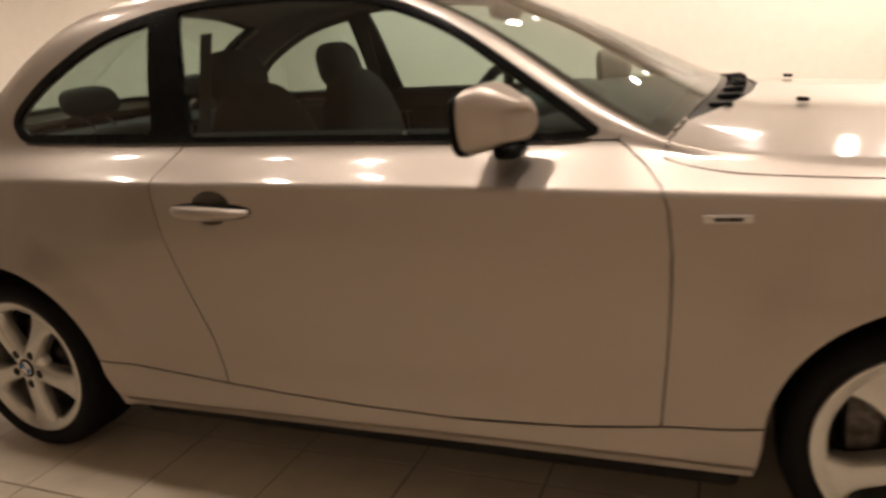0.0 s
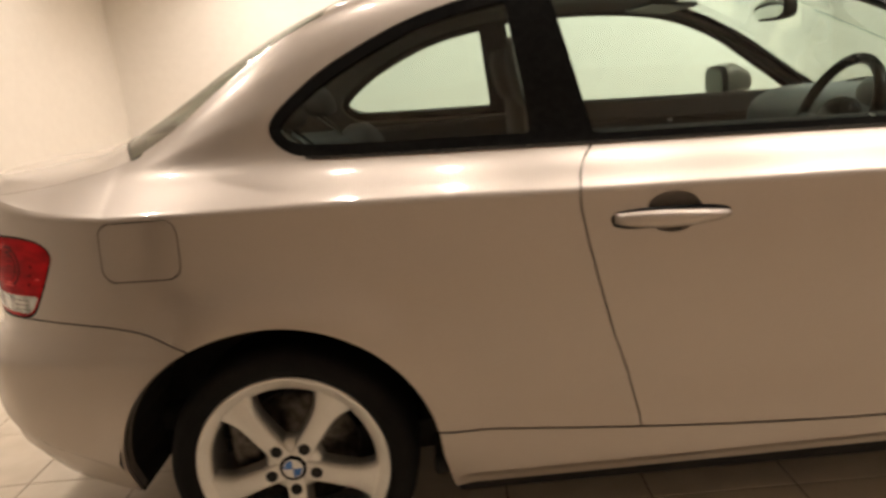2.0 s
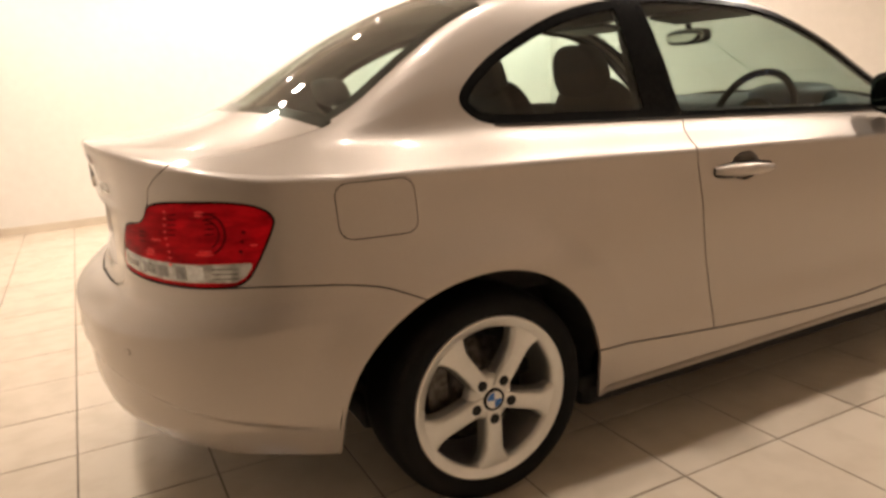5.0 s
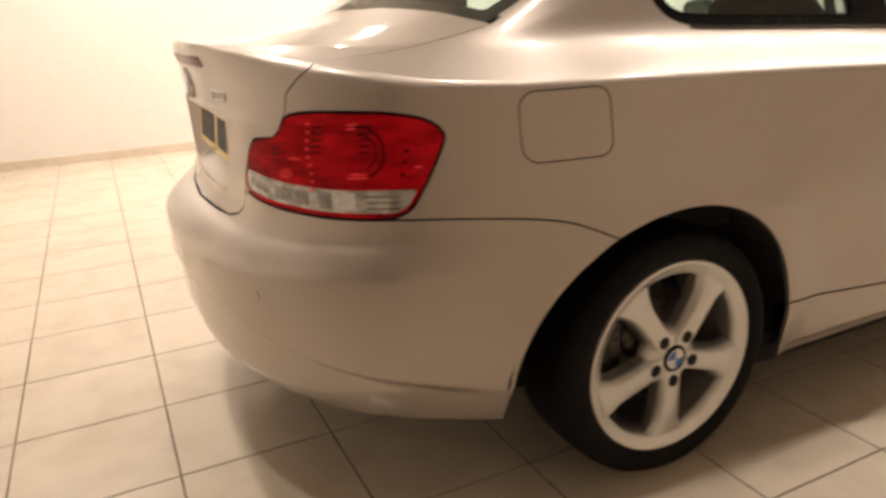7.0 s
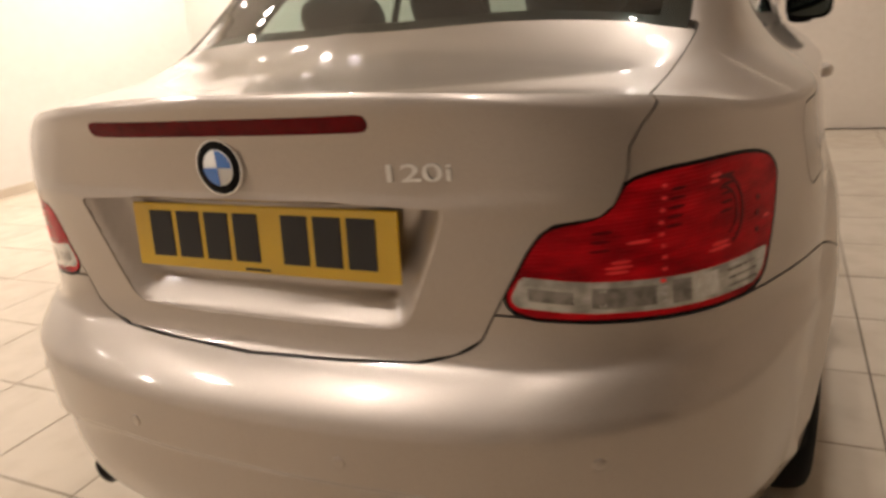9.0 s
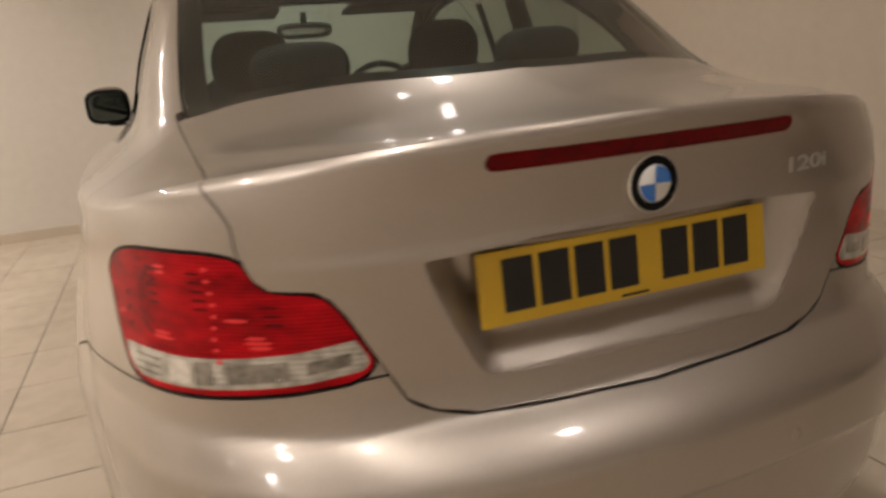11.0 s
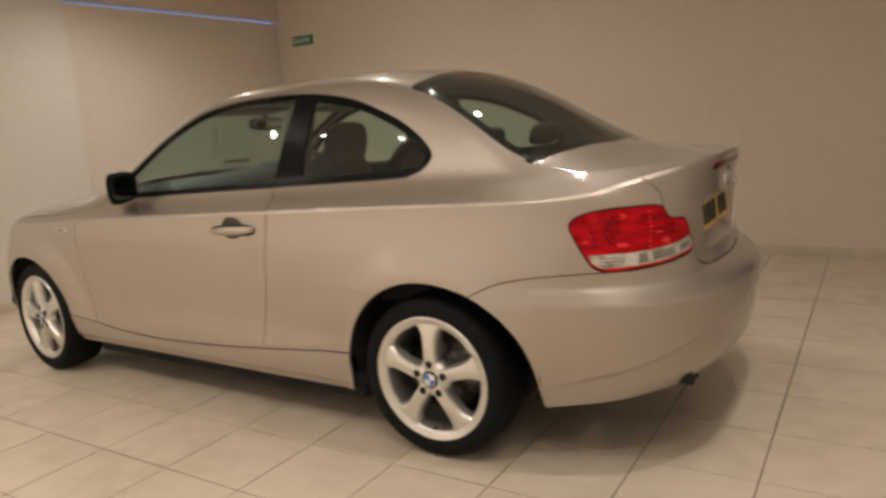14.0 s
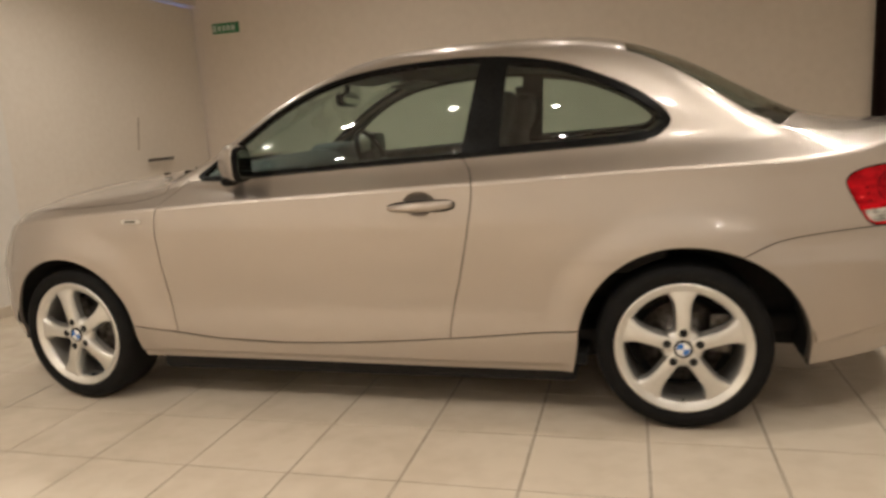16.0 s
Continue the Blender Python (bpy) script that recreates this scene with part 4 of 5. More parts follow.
for side, flap in ((1, False), (-1, True)):
    panel("side_panel", [LOW.cut(*low_rest(flap))], PAINT, car, (side,))
    panel("front_wing", [LOW.cut(*t_wing, arch), UP.cut(*t_upwing)], PAINT, car, (side,))
    door_ob = panel("door", [LOW.cut(less(f_door, GAP), out_of(dish_at)), UP.cut(less(top_door, GAP))], PAINT, car, (side,))
    panel("sill", [LOW.cut(*t_sill, arch)], PAINT, car, (side,))
    # bowl behind the door handle
    bowl = LOW.cut(less(dish_at, -0.002))
    rows = bowl[0].copy()
    hollow = np.clip(dish_at(rows) / 0.05, 0, 1)
    rows[:, :3] -= rows[:, 3:6] * (0.034 * np.sqrt(hollow) * (1 - 0.25 * hollow))[:, None]
    used = sorted({i for q in bowl[1] for i in q})
    index = {i: k for k, i in enumerate(used)}
    pts = rows[used][:, :3] * (1, side, 1)
    bowl_ob = new("handle_bowl", mesh_of("handle_bowl", pts, [tuple(index[i] for i in (q if side > 0 else q[::-1])) for q in bowl[1]], PAINT))
    bowl_ob.parent = door_ob
    # handle: a bar that swells in the middle
    bm = bmesh.new()
    rings = []
    for k in range(25):
        t = k / 24
        x = 0.828 + 0.262 * t
        lift = 0.030 * math.sin(math.pi * min(1, max(0, t))) ** 0.55
        h = 0.024 * (math.sin(math.pi * (0.07 + 0.88 * t)) ** 0.45) * (1 - 0.28 * t)
        w = 0.011 + 0.008 * math.sin(math.pi * t) ** 0.6
        rings.append([bm.verts.new((x, side * (0.864 + lift + w * math.cos(a)), 0.876 - 0.010 * t + h * math.sin(a))) for a in [2 * math.pi * i / 14 for i in range(14)]])
    for a, b in zip(rings, rings[1:]):
        for i in range(14):
            bm.faces.new((a[i], a[(i + 1) % 14], b[(i + 1) % 14], b[i]))
    bm.faces.new(rings[0]), bm.faces.new(rings[-1])
    bmesh.ops.recalc_face_normals(bm, faces=bm.faces)
    part("door_handle", bm, PAINT, door_ob, "", True)
    bm = soft_form((0.276, 0.012, 0.054), (0.957, side * 0.8635, 0.8715), 3.0, (36, 10), lambda a, b, c: (a, b, c * (1 - 0.22 * (a + 1) / 2) - 0.16 * (a + 1) / 2))
    part("handle_gasket", bm, BLACK, door_ob, "thin black seal round the handle", True)
    # tail lamp: red lens with a clear strip low down
    over = lambda p: p[:, Z] - bump_line(p[:, SS])
    t_band = [less(f_lamp, 0.010), lambda p: 0.060 - over(p), less(over, 0.014)]
    band = lambda p: np.minimum.reduce([t(p) for t in t_band])
    lamp = panel("tail_lamp", [LOW.cut(less(f_lamp, 0.0040), out_of(band))], LENS, car, (side,), label="red tail lamp lens")
    panel("clear_strip", [LOW.cut(*t_band)], CLEAR, lamp, (side,), label="clear reversing lamp strip")
    panel("lamp_seal", [LOW.cut(less(f_lamp, -0.001), lambda p: 0.0055 - f_lamp(p))], BLACK, lamp, (side,), offset=-0.0008, depth=0.01, label="black rubber seal")
    lamp_insides(lamp, side)
    # side glass and its black frame
    pillar_f = lambda p: p[:, X] - (0.822 - 0.20 * (p[:, Z] - 1.04))
    pillar_r = lambda p: (0.672 - 0.09 * (p[:, Z] - 1.04)) - p[:, X]
    t_d1, t_d2 = [less(side_window, 0.018), pillar_f], [less(side_window, 0.028), pillar_r]
    panel("window_frame", [UP.cut(side_window, lambda p: -np.minimum(t_d1[0](p), t_d1[1](p)), lambda p: -np.minimum(t_d2[0](p), t_d2[1](p)))], BLACK, car, (side,), offset=-0.002, depth=0.02, label="black window frame and pillar")
    for tests in (t_d1, t_d2):
        panel("side_window", [UP.cut(*tests)], GLASS, car, (side,), offset=-0.007, depth=0.004, label="green-tinted side glass")
    
for side in (1, -1):
    strip = [lambda p: np.where(p[:, UU] < 0.5, 0.0065 + dlo_sdf(p[:, X], p[:, Z]), -1), lambda p: -0.0005 - dlo_sdf(p[:, X], p[:, Z]), lambda p: belt_line(p[:, X]) + 0.004 - p[:, Z], lambda p: p[:, X] - 0.12, lambda p: 2.0 - p[:, X]]
    panel("waist_seal", [UP.cut(*strip)], GLOSSBLACK, car, (side,), offset=0.003, depth=0.006, label="glossy black seal strip below the windows")
panel("fuel_flap", [LOW.cut(less(flap_at, GAP * 0.7))], PAINT, car, (-1,))
panel("roof_shell", [UP.cut(*t_uprest)], PAINT, car, (1, -1))
panel("bonnet", [UP.cut(less(bonnet_at, GAP))], PAINT, car, (1, -1))
panel("scuttle", [UP.cut(cowl_at)], BLACK, car, (1, -1), offset=-0.006, label="black slatted scuttle panel")
panel("front_bumper", [LOW.cut(f_nose, arch), UP.cut(lambda p: p[:, X] - 3.0, out_of(bonnet_at, GAP))], PAINT, car, (1, -1))
panel("rear_bumper", [LOW.cut(lambda p: bump_line(p[:, SS]) - p[:, Z] - GAP, lambda p: -p[:, X], arch, out_of(f_boot, GAP), out_of(f_lamp, GAP))], PAINT, car, (1, -1), depth=0.03)
boot = panel("boot_lid", [LOW.cut(less(f_boot, FINE), out_of(recess_at), out_of(brake_at, 0.001)), UP.cut(*t_boot_deck)], PAINT, car, (1, -1), depth=0.042)
deep_sdf = inside([(-0.352, 1.3), (0.352, 1.3)] + RECESS)
hollow_cut = LOW.cut(less(recess_at, -0.004), rear_half)
rows = hollow_cut[0].copy()
slope = np.clip((deep_sdf(rows[:, Y], rows[:, Z]) - 0.001) / 0.044, 0, 1)
rows[:, :3] -= rows[:, 3:6] * (0.050 * slope ** 0.9 + 0.0015)[:, None]
used = sorted({i for q in hollow_cut[1] for i in q})
verts, faces = [], []
for side in (1, -1):
    index = {i: len(verts) + k for k, i in enumerate(used)}
    verts += [tuple(v) for v in rows[used][:, :3] * (1, side, 1)]
    faces += [tuple(index[i] for i in (q if side > 0 else q[::-1])) for q in hollow_cut[1]]
recess_ob = new("plate_recess", mesh_of("plate_recess", verts, faces, PAINT))
recess_ob.parent = boot
panel("brake_light", [LOW.cut(brake_at, rear_half)], DARKRED, boot, (1, -1), offset=0.001, label="dark red high brake light strip")
for name, f, lab in (("rear_window", rear_window, "tinted heated rear glass"), ("windscreen", windscreen, "tinted windscreen glass")):
    pane = panel(name, [UP.cut(less(f, 0.001))], GLASS, car, (1, -1), offset=-0.003, depth=0.004, label=lab)
    panel("window_border", [UP.cut(f, lambda p: 0.048 - f(p))], BLACK, pane, (1, -1), offset=-0.009, depth=0.002, label="black border band")

# dark structure behind the joints, cabin lining
panel("inner_structure", [LOW.cut(less(arch, -0.004), lambda p: 0.97 - p[:, UU], out_of(dish_at), lambda p: -np.minimum(recess_at(p), 0.5 - p[:, X]))], DARK, car, (1, -1), offset=-0.010, depth=0, label="dark inner structure")
panel("inner_structure", [UP.cut(out_of(side_window, 0.004), out_of(rear_window, 0.004), out_of(windscreen, 0.004), lambda p: p[:, X] + 0.52, lambda p: 2.26 - p[:, X])], TRIMGREY, car, (1, -1), offset=-0.028, depth=0, label="grey cabin lining")

SOOT = material("sooty_steel", (0.05, 0.046, 0.042), 0.45, 0.6)
mottle(SOOT, (0.015, 0.014, 0.013), (0.045, 0.04, 0.036), 50)

# ---- wheels ----
RIM = 0.246


def spoke_bm():
    """One spoke, along +z, outer face at y = 0; it widens towards the rim and has a raised middle."""
    bm = bmesh.new()
    rings = []
    for k in range(17):
        t = k / 16
        r = 0.030 + (0.219 - 0.030) * t
        w = 0.031 - 0.0035 * math.sin(math.pi * min(1, t * 1.2)) + 0.007 * t + 0.036 * max(0, (t - 0.62) / 0.38) ** 2.4
        y = 0.006 - 0.010 * t + 0.006 * math.sin(math.pi * t)
        cross = [(-w * 1.03, -0.040), (-w * 1.0, -0.022), (-w * 0.96, -0.013), (-w * 0.76, y + 0.001), (-w * 0.68, y + 0.003), (0, y + 0.0015),
                 (w * 0.68, y + 0.003), (w * 0.76, y + 0.001), (w * 0.96, -0.013), (w * 1.0, -0.022), (w * 1.03, -0.040)]
        rings.append([bm.verts.new((a, b, r)) for a, b in cross])
    for a, b in zip(rings, rings[1:]):
        for i in range(10):
            bm.faces.new((a[i], a[i + 1], b[i + 1], b[i]))
    bmesh.ops.recalc_face_normals(bm, faces=bm.faces)
    return bm


def wheel(x, y, side, spin, steer=0.0):
    """Outer face towards side * y; parts built facing +y and turned."""
    w = empty("wheel", x, y, R_TYRE)
    w.parent = car
    w.rotation_euler = (0, radians(spin), radians(steer) + (0 if side > 0 else math.pi))
    tagged(w, "silver five-spoke alloy wheel with black tyre")
    tyre = [(RIM - 0.012, 0.0), (RIM + 0.002, 0.006), (0.262, 0.014), (0.280, 0.016), (0.298, 0.008), (0.309, -0.006), (0.315, -0.03), (0.317, -0.06), (0.317, -0.15),
            (0.313, -0.19), (0.298, -0.205), (0.26, -0.21), (RIM - 0.01, -0.2)]
    part("tyre", lathe(tyre, 96), RUBBER, w, "black low-profile tyre", True)
    rim = [(RIM - 0.004, -0.195), (RIM, 0.004), (RIM - 0.003, 0.009), (RIM - 0.008, 0.010), (RIM - 0.012, 0.007), (RIM - 0.030, 0.0), (RIM - 0.036, -0.006), (RIM - 0.040, -0.022), (RIM - 0.042, -0.05), (RIM - 0.043, -0.19)]
    rim_ob = part("rim", lathe(rim, 96), ALLOY, w, "", True)
    for k in range(5):
        sp = part("spoke", spoke_bm(), ALLOY, rim_ob, "", True)
        sp.rotation_euler = (0, radians(72 * k), 0)
    hub = [(0.0, 0.004), (0.040, 0.004), (0.058, 0.002), (0.068, -0.006), (0.074, -0.016), (0.078, -0.036)]
    part("hub", lathe(hub, 48), ALLOY, rim_ob, "", True)
    for k in range(5):
        a = radians(72 * k)
        part("bolt_hole", lathe([(0, 0.0115), (0.0140, 0.0115), (0.0155, 0.0108), (0.0158, 0.001)], 18, "y", (0.060 * math.sin(a), 0, 0.060 * math.cos(a))), DARK, rim_ob, "dark recessed wheel bolt")
    cap = part("centre_cap", lathe([(0, 0.013), (0.024, 0.013), (0.026, 0.012)], 40), WHITE, w, "round badge of blue and white quarters", True)
    part("badge_ring", lathe([(0.026, 0.0125), (0.0315, 0.0125), (0.034, 0.010), (0.034, 0.004)], 40), BLACK, cap, "black ring", True)
    for q in (0, 1):
        part("badge_quarter", quarter(0.0235, 0.0138, q * 180), BLUE, cap, "blue quarter")
    part("wheel_back", lathe([(0.0, -0.172), (RIM - 0.03, -0.172)], 48), DARK, w, "dark inside of the wheel")
    part("valve", tube([(0.0, -0.02, -0.205), (0.0, 0.005, -0.198)], 0.004, 8), BLACK, w)
    return w


def quarter(r, y, turn):
    bm = bmesh.new()
    arc = [bm.verts.new((r * math.cos(radians(turn + a)), y, r * math.sin(radians(turn + a)))) for a in range(0, 91, 10)]
    arc2 = [bm.verts.new((r * math.cos(radians(turn + a)), y - 0.0006, r * math.sin(radians(turn + a)))) for a in range(0, 91, 10)]
    c, c2 = bm.verts.new((0, y, 0)), bm.verts.new((0, y - 0.0006, 0))
    for i in range(9):
        bm.faces.new((c, arc[i], arc[i + 1]))
        bm.faces.new((arc[i], arc2[i], arc2[i + 1], arc[i + 1]))
    bm.faces.new((c, c2, arc2[0], arc[0])), bm.faces.new((c, arc[9], arc2[9], c2))
    bmesh.ops.recalc_face_normals(bm, faces=bm.faces)
    return bm


WHEEL_Y = {0.0: 0.842, 2.668: 0.830}
SPINS = {(0.0, -1): 180, (0.0, 1): 0, (2.668, 1): 14, (2.668, -1): 40}
for (ax, side), spin in SPINS.items():
    wy = WHEEL_Y[ax]
    wheel(ax, side * wy, side, spin, 0.0 if ax == 0 else -5.0)
    disc = [(0.0, -0.075), (0.07, -0.070), (0.08, -0.095), (0.155, -0.095), (0.155, -0.118), (0.0, -0.118)]
    part("brake_disc", lathe([(r, side * h) for r, h in disc], 48, "y", (ax, side * wy, R_TYRE)), STEEL, car, "rusty grey brake disc", True)
    part("brake_caliper", box((0.075, 0.07, 0.15), (ax - 0.135, side * (wy - 0.095), R_TYRE + 0.04), 0.012), STEEL, car, "cast brake caliper")
    # wheel house
    bm = bmesh.new()
    rows = []
    for k in range(25):
        low, high = (-7, 191) if ax == 0 else (-7, 196)
        turn = low + (high - low) * k / 24
        a = radians(turn)
        r = 0.012 + float(arch_radius(ax, math.cos(a), math.sin(a)))
        rows.append([bm.verts.new((ax + r * math.cos(a), side * yy, R_TYRE + r * math.sin(a))) for yy in (0.50, wy - (0.012 if 4 < turn < 176 else 0.050 if turn < 183 else 0.09))])
    for a, b in zip(rows, rows[1:]):
        bm.faces.new((a[0], a[1], b[1], b[0]))
    bm.faces.new([r[0] for r in rows])
    part("wheel_house", bm, DARK, car, "black wheel house liner")

# ---- underside ----
part("rear_underbody", box((0.54, 1.1, 0.08), (-0.46, 0, 0.335), 0.02), DARK, car, "dark rear underbody")
part("rear_axle", box((0.74, 1.24, 0.10), (0.06, 0, 0.25), 0.02), DARK, car, "dark rear axle carrier")
part("underbody", box((1.95, 1.58, 0.05), (1.325, 0, 0.245), 0.01), DARK, car, "dark underbody")
part("floor_pan", box((1.90, 1.50, 0.10), (1.34, 0, 0.180), 0.03), DARK, car, "dark floor pan")
for yy in (0.425, 0.495):
    part("exhaust_pipe", lathe([(0.026, -0.60), (0.026, -0.880), (0.031, -0.882), (0.031, -0.870), (0.031, -0.60)], 24, "x", (0, yy, 0.322)), SOOT, car, "dark steel exhaust tailpipe", True)

# ---- rear details ----


def tail_point(y, z):
    """Where the tail skin lies at this side distance and height."""
    q = LOW.data
    m = q[:, X] < 0
    d = (np.abs(q[m, Y] - abs(y))) ** 2 + (q[m, Z] - z) ** 2
    r = q[m][np.argmin(d)]
    return r[:3] * (1, math.copysign(1, y) if y else 1, 1), r[3:6] * (1, math.copysign(1, y) if y else 1, 1)


plate = empty("number_plate", -0.858, 0, 0.852)
plate.parent = car
plate.rotation_euler = (0, radians(6), 0)
tagged(plate, "yellow number plate with black characters as bars")
part("plate_board", box((0.006, 0.520, 0.111), (0, 0, 0), 0.0025, 2), YELLOW, plate)
for k, y in enumerate((0.197, 0.137, 0.077, 0.017, -0.078, -0.138, -0.198)):
    part("plate_bar", box((0.0016, 0.050, 0.079), (-0.0036, y, 0.003), 0.0006, 1), INK, plate, "black character bar")
part("maker_bar", box((0.0012, 0.05, 0.004), (-0.0034, 0.0, -0.049)), INK, plate)

badge = empty("badge", tail_point(0.0, 0.982)[0][0] - 0.001, 0, 0.982)
badge.parent = car
badge.rotation_euler = (0, 0, radians(90))
tagged(badge, "round badge, black ring with blue and white quarters")
part("badge_base", lathe([(0, 0.006), (0.0265, 0.007), (0.0275, 0.006)], 48), WHITE, badge, "", True)
part("badge_ring", lathe([(0.0275, 0.0065), (0.039, 0.0065), (0.0405, 0.005), (0.041, -0.004)], 48), BLACK, badge, "glossy black ring", True)
part("badge_rim", lathe([(0.040, 0.0055), (0.042, 0.006), (0.0435, 0.003), (0.0435, -0.006)], 48), CHROME, badge, "chrome rim", True)
for q in (0, 1):
    part("badge_quarter", quarter(0.0262, 0.0085, q * 180 + 90), BLUE, badge, "blue quarter")

# raised model lettering on the boot lid
(p, n) = tail_point(-0.312, 0.968)
face, rise = Vector((n[0], n[1], 0)).normalized(), Vector((0, 0, 1))
curve = bpy.data.curves.new("lettering", "FONT")
curve.body, curve.size, curve.extrude, curve.bevel_depth, curve.align_x, curve.align_y = "120i", 0.034, 0.0012, 0.0004, "CENTER", "CENTER"
draft = new("lettering_draft", curve)
letters = bpy.data.meshes.new_from_object(draft.evaluated_get(bpy.context.evaluated_depsgraph_get()))
bpy.data.objects.remove(draft)
letters.materials.clear()
letters.materials.append(ALLOY)
lettering = new("lettering", letters)
lettering.parent = boot
lettering.matrix_world = Matrix.Translation(Vector(p) + face * 0.0015) @ Matrix((rise.cross(face), rise, face)).transposed().to_4x4() @ Matrix.Diagonal((1.8, 1, 1, 1))
tagged(lettering, "small silver raised lettering")

for y in (-0.55, -0.20, 0.20, 0.55):
    (p, n) = tail_point(y, 0.575)
    ob = part("parking_sensor", lathe([(0, 0.0022), (0.008, 0.002), (0.0105, 0.0012), (0.0115, -0.002)], 20, "z"), PAINT, car, "round parking sensor", True)
    ob.rotation_euler = Vector(n).to_track_quat("Z", "Y").to_euler()
    ob.location = p

# ---- front wing badges, bonnet jets ----
for side in (1, -1):
    wb = part("wing_badge", box((0.094, 0.006, 0.017), (2.26, side * 0.873, 0.842), 0.0028, 2), ALLOY, car, "small brushed wing badge")
    part("badge_inset", box((0.055, 0.002, 0.009), (2.262, side * 0.8775, 0.842), 0.0008, 1), STEEL, wb, "grey inset bar")
    part("washer_jet", box((0.03, 0.026, 0.010), (2.42, side * 0.36, float(ridge(2.42)) - 0.004), 0.004, 2, (0, 6, 0)), BLACK, car, "black washer jet")

# ---- door mirrors ----
def mirror_housing(side):
    """A shell that narrows forwards to an upright edge, with a crease along its outer face and an undercut below it."""
    bm = bmesh.new()
    rings, steps = [], 44
    for k in range(24):
        t = k / 23
        x = -0.050 + 0.128 * t
        shut = 0.93 + 0.07 * min(1, t / 0.06) if t < 0.06 else (1 - max(0, (t - 0.80) / 0.20) ** 2.4 * 0.62)
        top, low = 0.062 + 0.010 * math.sin(math.pi * min(1, t / 0.72)) - 0.044 * max(0, t - 0.35) ** 1.3 / 0.57, -0.080 + 0.026 * t ** 1.6
        out, ins = 0.089 * (1 - 1.5 * t ** 1.3), -0.088
        mid_z, mid_y = (top + low) / 2, (out + ins) / 2
        ring = []
        for i in range(steps):
            a = 2 * math.pi * i / steps
            f = lambda v: math.copysign(abs(v) ** (2 / 3.2), v)
            y, z = mid_y + (out - ins) / 2 * f(math.cos(a)) * shut, mid_z + (top - low) / 2 * f(math.sin(a)) * shut
            if y > mid_y:
                cut = min(1, max(0, (0.012 - z) / 0.012)) * min(1, max(0, (t - 0.22) / 0.35))
                y -= 0.020 * cut * (y - mid_y) / (out - mid_y)
            ring.append(bm.verts.new((x, side * y, z)))
        rings.append(ring)
    for a, b in zip(rings, rings[1:]):
        for i in range(steps):
            bm.faces.new((a[i], a[(i + 1) % steps], b[(i + 1) % steps], b[i]))
    bm.faces.new(rings[0]), bm.faces.new(rings[-1])
    bmesh.ops.recalc_face_normals(bm, faces=bm.faces)
    return bm


for side in (1, -1):
    mir = empty("door_mirror", 1.770 - side * 0.012, side * 0.860, 1.074)
    mir.parent = car
    mir.rotation_euler = (0, 0, side * radians(9))
    tagged(mir, "champagne door mirror on a black foot")

    part("housing", mirror_housing(side), PAINT, mir, "", True)
    surround = part("mirror_surround", soft_form((0.030, 0.180, 0.146), (-0.0500, 0, -0.011), 3.6, (32, 12)), BLACK, mir, "black mirror surround", True)
    part("mirror_glass", soft_form((0.006, 0.152, 0.118), (-0.0640, 0, -0.011), 3.6, (32, 12)), DARKMIRROR, surround, "mirror glass", True)
    part("foot", soft_form((0.07, 0.10, 0.040), (0.02, -side * 0.04, -0.080), 2.6, (24, 12), lambda x, y, z: (x, y, z + 0.35 * y * side * -0.3)), BLACK, mir, "black mirror foot", True)

# ---- cabin ----
part("cabin_floor", box((2.6, 1.45, 0.04), (1.0, 0, 0.33)), DARK, car, "dark carpet")
part("parcel_shelf", box((0.46, 1.18, 0.03), (-0.16, 0, 1.035), 0.01, 2, (0, 2, 0)), FABRIC, car, "dark parcel shelf")
for side in (1, -1):
    part("door_trim", box((1.10, 0.05, 0.42), (1.385, side * 0.745, 0.765), 0.02, 2), FABRIC, car, "dark door trim panel")
    part("door_top_roll", box((1.16, 0.05, 0.10), (1.36, side * 0.690, 0.992), 0.02, 3, (0, 2.5, 0)), FABRIC, car, "dark padded door top")
    part("side_trim", box((0.75, 0.05, 0.46), (0.42, side * 0.70, 0.80), 0.02, 2), FABRIC, car, "dark rear side trim")
    part("door_pull", tube([(1.45, side * 0.72, 0.93), (1.47, side * 0.695, 0.98), (1.50, side * 0.70, 1.03)], 0.012, 10), ALLOY, car, "silver door pull")


def seat(x, y, wide, rear=False):
    st = empty("seat", x, y, 0.35)
    st.parent = car
    tagged(st, "dark fabric seat with headrest")
    part("cushion", soft_form((0.54, wide, 0.20), (0.22, 0, 0.16), 3.2), FABRIC, st, "", True)
    lean = lambda a, b, c: (a * (1 - 0.25 * (c + 1) / 2) - 0.95 * (c + 1) / 2 * (1.0 if not rear else 0.9), b * (1 - 0.28 * max(0, c) ** 2), c)
    part("backrest", soft_form((0.22, wide, 0.66 if not rear else 0.56), (0.0, 0, 0.50 if not rear else 0.45), 3.4, (28, 18), lean), FABRIC, st, "", True)
    top = (-0.155, 0, 0.85) if not rear else (-0.23, 0, 0.825)
    size = (0.11, 0.26, 0.19) if not rear else (0.11, 0.235, 0.110)
    part("headrest", soft_form(size, top, 3.2, (28, 16), lambda a, b, c: (a - 0.3 * c, b * (1 - 0.12 * max(0, c)), c)), FABRIC, st, "", True)
    for d in (-0.05, 0.05):
        part("headrest_post", tube([(-0.10, d, top[2] - 0.17), (top[0], d, top[2] - 0.05)], 0.006, 8), CHROME, st)
    return st


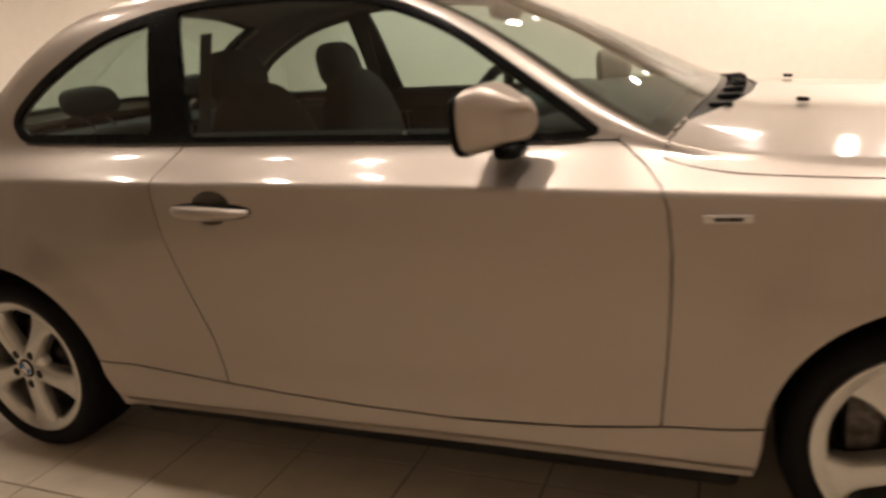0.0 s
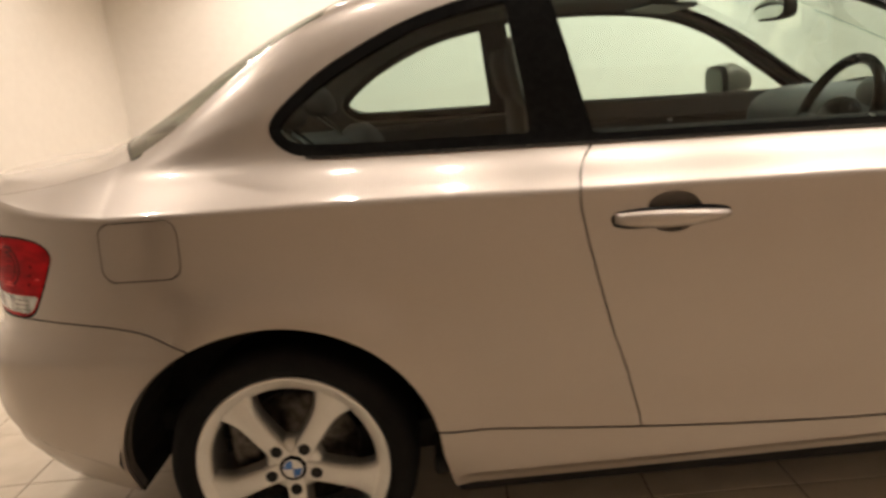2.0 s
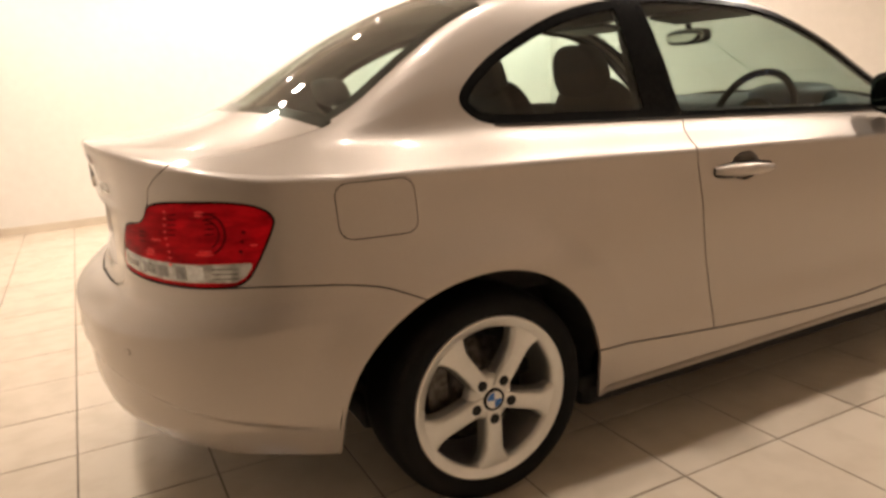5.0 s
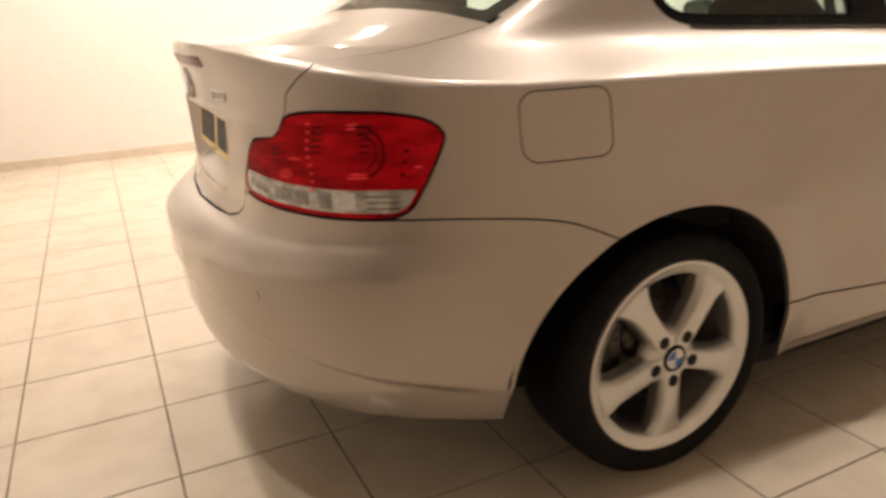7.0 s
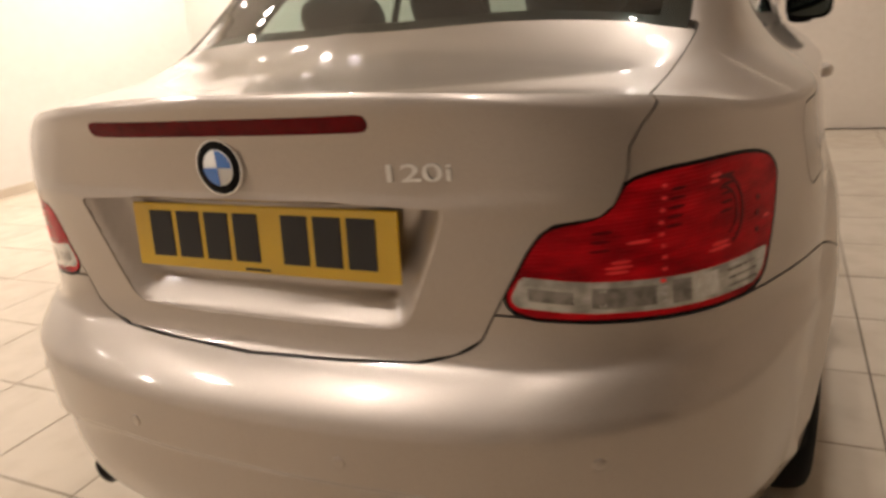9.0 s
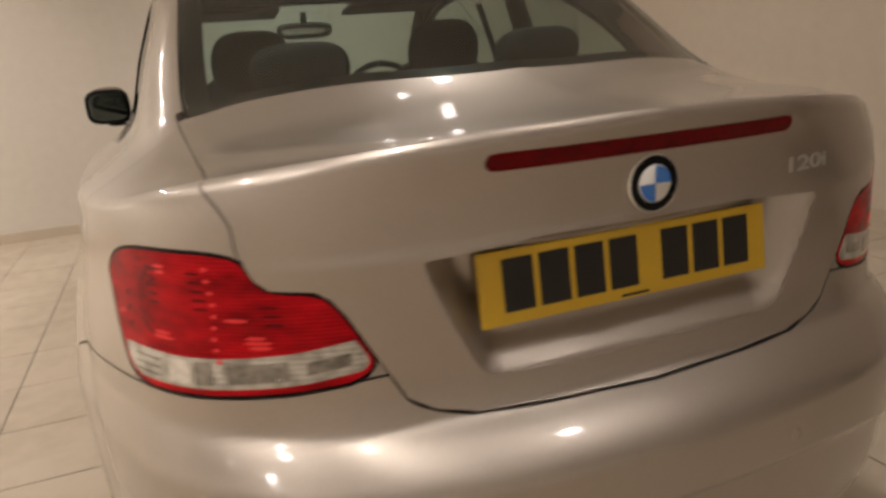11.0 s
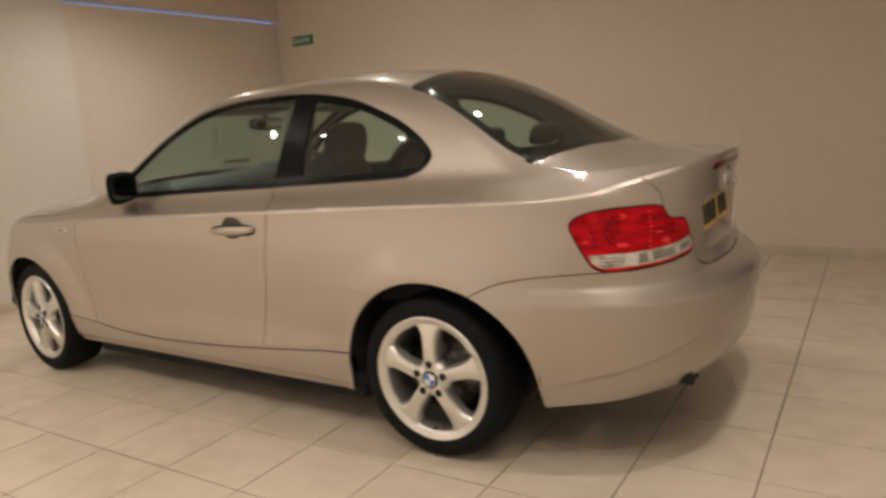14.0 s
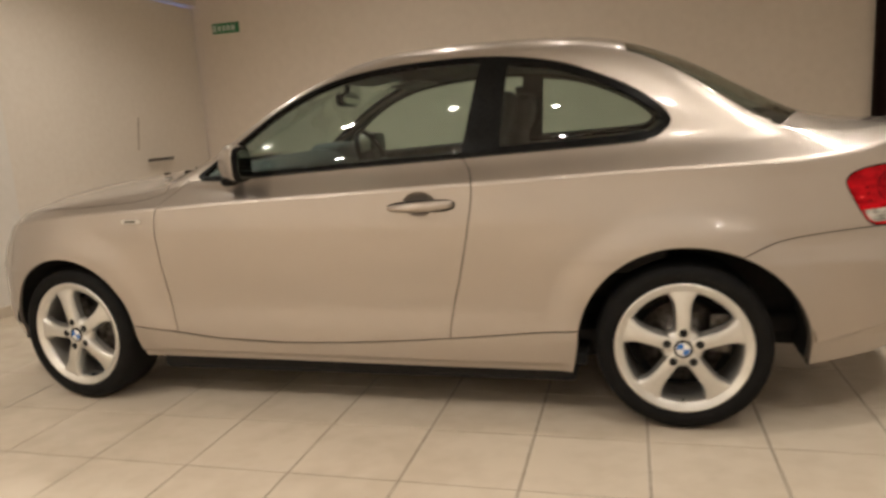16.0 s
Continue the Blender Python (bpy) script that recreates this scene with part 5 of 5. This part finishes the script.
for side in (1, -1):
    seat(0.872, side * 0.337, 0.50)
    seat(0.22, side * 0.315, 0.56, True)
part("dashboard", soft_form((0.62, 1.40, 0.36), (1.98, 0, 0.87), 3.4, (32, 16), lambda a, b, c: (a, b, c - 0.12 * a + 0.08 * (1 if -0.95 < b < -0.15 else 0) * max(0, c))), DASH, car, "dark soft dashboard", True)
part("instrument_hood", soft_form((0.24, 0.36, 0.14), (1.82, -0.37, 1.035), 3.0), DASH, car, "dark instrument hood", True)
wheel_ob = empty("steering_wheel", 1.58, -0.37, 0.985)
wheel_ob.parent = car
wheel_ob.rotation_euler = (0, radians(-66), 0)
tagged(wheel_ob, "black three-spoke steering wheel")
part("wheel_rim", tube([(0.185 * math.cos(2 * math.pi * k / 40), 0.185 * math.sin(2 * math.pi * k / 40), 0) for k in range(41)], 0.0155, 10), BLACK, wheel_ob, "", True)
part("wheel_boss", soft_form((0.15, 0.17, 0.07), (0, 0, -0.01), 2.6), BLACK, wheel_ob, "", True)
for a in (0, 180, 90):
    c, s = math.cos(radians(a + 90)), math.sin(radians(a + 90))
    part("wheel_spoke", tube([(0.05 * c, 0.05 * s, -0.01), (0.18 * c, 0.18 * s, 0)], 0.014, 8), DASH, wheel_ob)
part("steering_column", tube([(1.62, -0.37, 0.965), (1.9, -0.37, 0.86)], 0.045, 12), DASH, car)
im = empty("inside_mirror", 1.575, -0.015, 1.322)
im.parent = car
tagged(im, "black inside mirror on the windscreen")
part("mirror_shell", soft_form((0.05, 0.25, 0.07), (0, 0, 0), 3.4, (28, 12)), BLACK, im, "", True)
part("mirror_glass", soft_form((0.006, 0.225, 0.054), (-0.024, 0, 0), 3.2, (28, 10)), MIRROR, im, "mirror glass", True)
part("mirror_stalk", tube([(0.01, 0, 0.01), (-0.01, 0, 0.075)], 0.014, 10), BLACK, im)
for side in (1, -1):
    part("sun_visor", box((0.16, 0.38, 0.016), (1.30, side * 0.33, 1.385), 0.006, 2, (0, 8, 0)), TRIMGREY, car, "grey sun visor")
    part("belt_strap", box((0.045, 0.006, 0.62), (0.76, side * 0.60, 1.05), 0.002, 1, (side * 18, 0, 0)), FABRIC, car, "dark seat belt strap")
for side in (1, -1):
    part("wiper", tube([(2.272, side * 0.04 + 0.05, 1.030), (2.245, side * 0.22 + 0.05, 1.030), (2.205, side * 0.38 + 0.04, 1.022), (2.17, side * 0.48 + 0.03, 1.020)], 0.008, 8), BLACK, car, "black wiper arm")
# scuttle grille: slats and wiper pivots under the windscreen
for k in range(9):
    y = -0.44 + 0.11 * k
    x = float(wind_low(y)) + 0.045
    h = float(ridge(x)) - 0.085 * abs(y / 0.74) ** 2.1
    part("scuttle_slat", box((0.055, 0.012, 0.016), (x, y, h + 0.002), 0.003, 1), BLACK, car, "black scuttle slat")
for y in (0.09, -0.05):
    part("wiper_pivot", lathe([(0, 0.018), (0.012, 0.017), (0.016, 0.010), (0.017, -0.010)], 18, "z", (2.268, y, 1.028)), BLACK, car, "black wiper pivot cap", True)

# ---- tiled floor, last ----
TX, TY, PX, PY = 0.128, 0.957, 0.411, 0.402
floor = structure("floor", box((X1 - X0 + 2 * T, Y1 - Y0 + 2 * T, 0.1), ((X0 + X1) / 2, (Y0 + Y1) / 2, -0.0522)), GROUT, "cream glazed tile floor with grey joints", "floor")


def tile_bm(w, d):
    bm = box((w, d, 0.006), (0, 0, -0.003))
    top = [e for e in bm.edges if all(v.co.z > -0.001 for v in e.verts)]
    bmesh.ops.bevel(bm, geom=top, offset=0.0005, segments=1, affect="EDGES")
    return bm


tile_mesh = None
verts, faces = [], []
rng = random.Random(4)
for i in range(-12, 12):
    for j in range(-12, 16):
        x0, x1 = max(TX + i * PX, X0), min(TX + (i + 1) * PX, X1)
        y0, y1 = max(TY + j * PY, Y0), min(TY + (j + 1) * PY, Y1)
        if x1 - x0 < 0.03 or y1 - y0 < 0.03:
            continue
        full = x1 - x0 > PX - 0.001 and y1 - y0 > PY - 0.001
        near = -2.0 < x0 < 3.6 and -2.1 < y0 < 3.7
        x, y, z = (x0 + x1) / 2, (y0 + y1) / 2, rng.uniform(-0.0004, 0.0004)
        if full and near and (tile_mesh is None or len(floor.children) < 300):
            if tile_mesh is None:
                tile = part("tile", tile_bm(PX - 0.006, PY - 0.006), TILE, floor)
                tile_mesh = tile.data
            else:
                tile = new("tile", tile_mesh)
                tile.parent = floor
            tile.location = (x, y, z)
        else:
            w, d, k = x1 - x0 - 0.006, y1 - y0 - 0.006, len(verts)
            for sx, sy, dz in ((-1, -1, -0.006), (1, -1, -0.006), (1, 1, -0.006), (-1, 1, -0.006), (-1, -1, 0), (1, -1, 0), (1, 1, 0), (-1, 1, 0)):
                verts.append((x + sx * w / 2, y + sy * d / 2, z + dz))
            faces += [(k + 4, k + 5, k + 6, k + 7), (k, k + 1, k + 5, k + 4), (k + 1, k + 2, k + 6, k + 5), (k + 2, k + 3, k + 7, k + 6), (k + 3, k, k + 4, k + 7)]
rest = new("tiles", mesh_of("tiles", verts, faces, TILE, None, False))
rest.parent = floor
tagged(rest, "", "", "", "stuff")
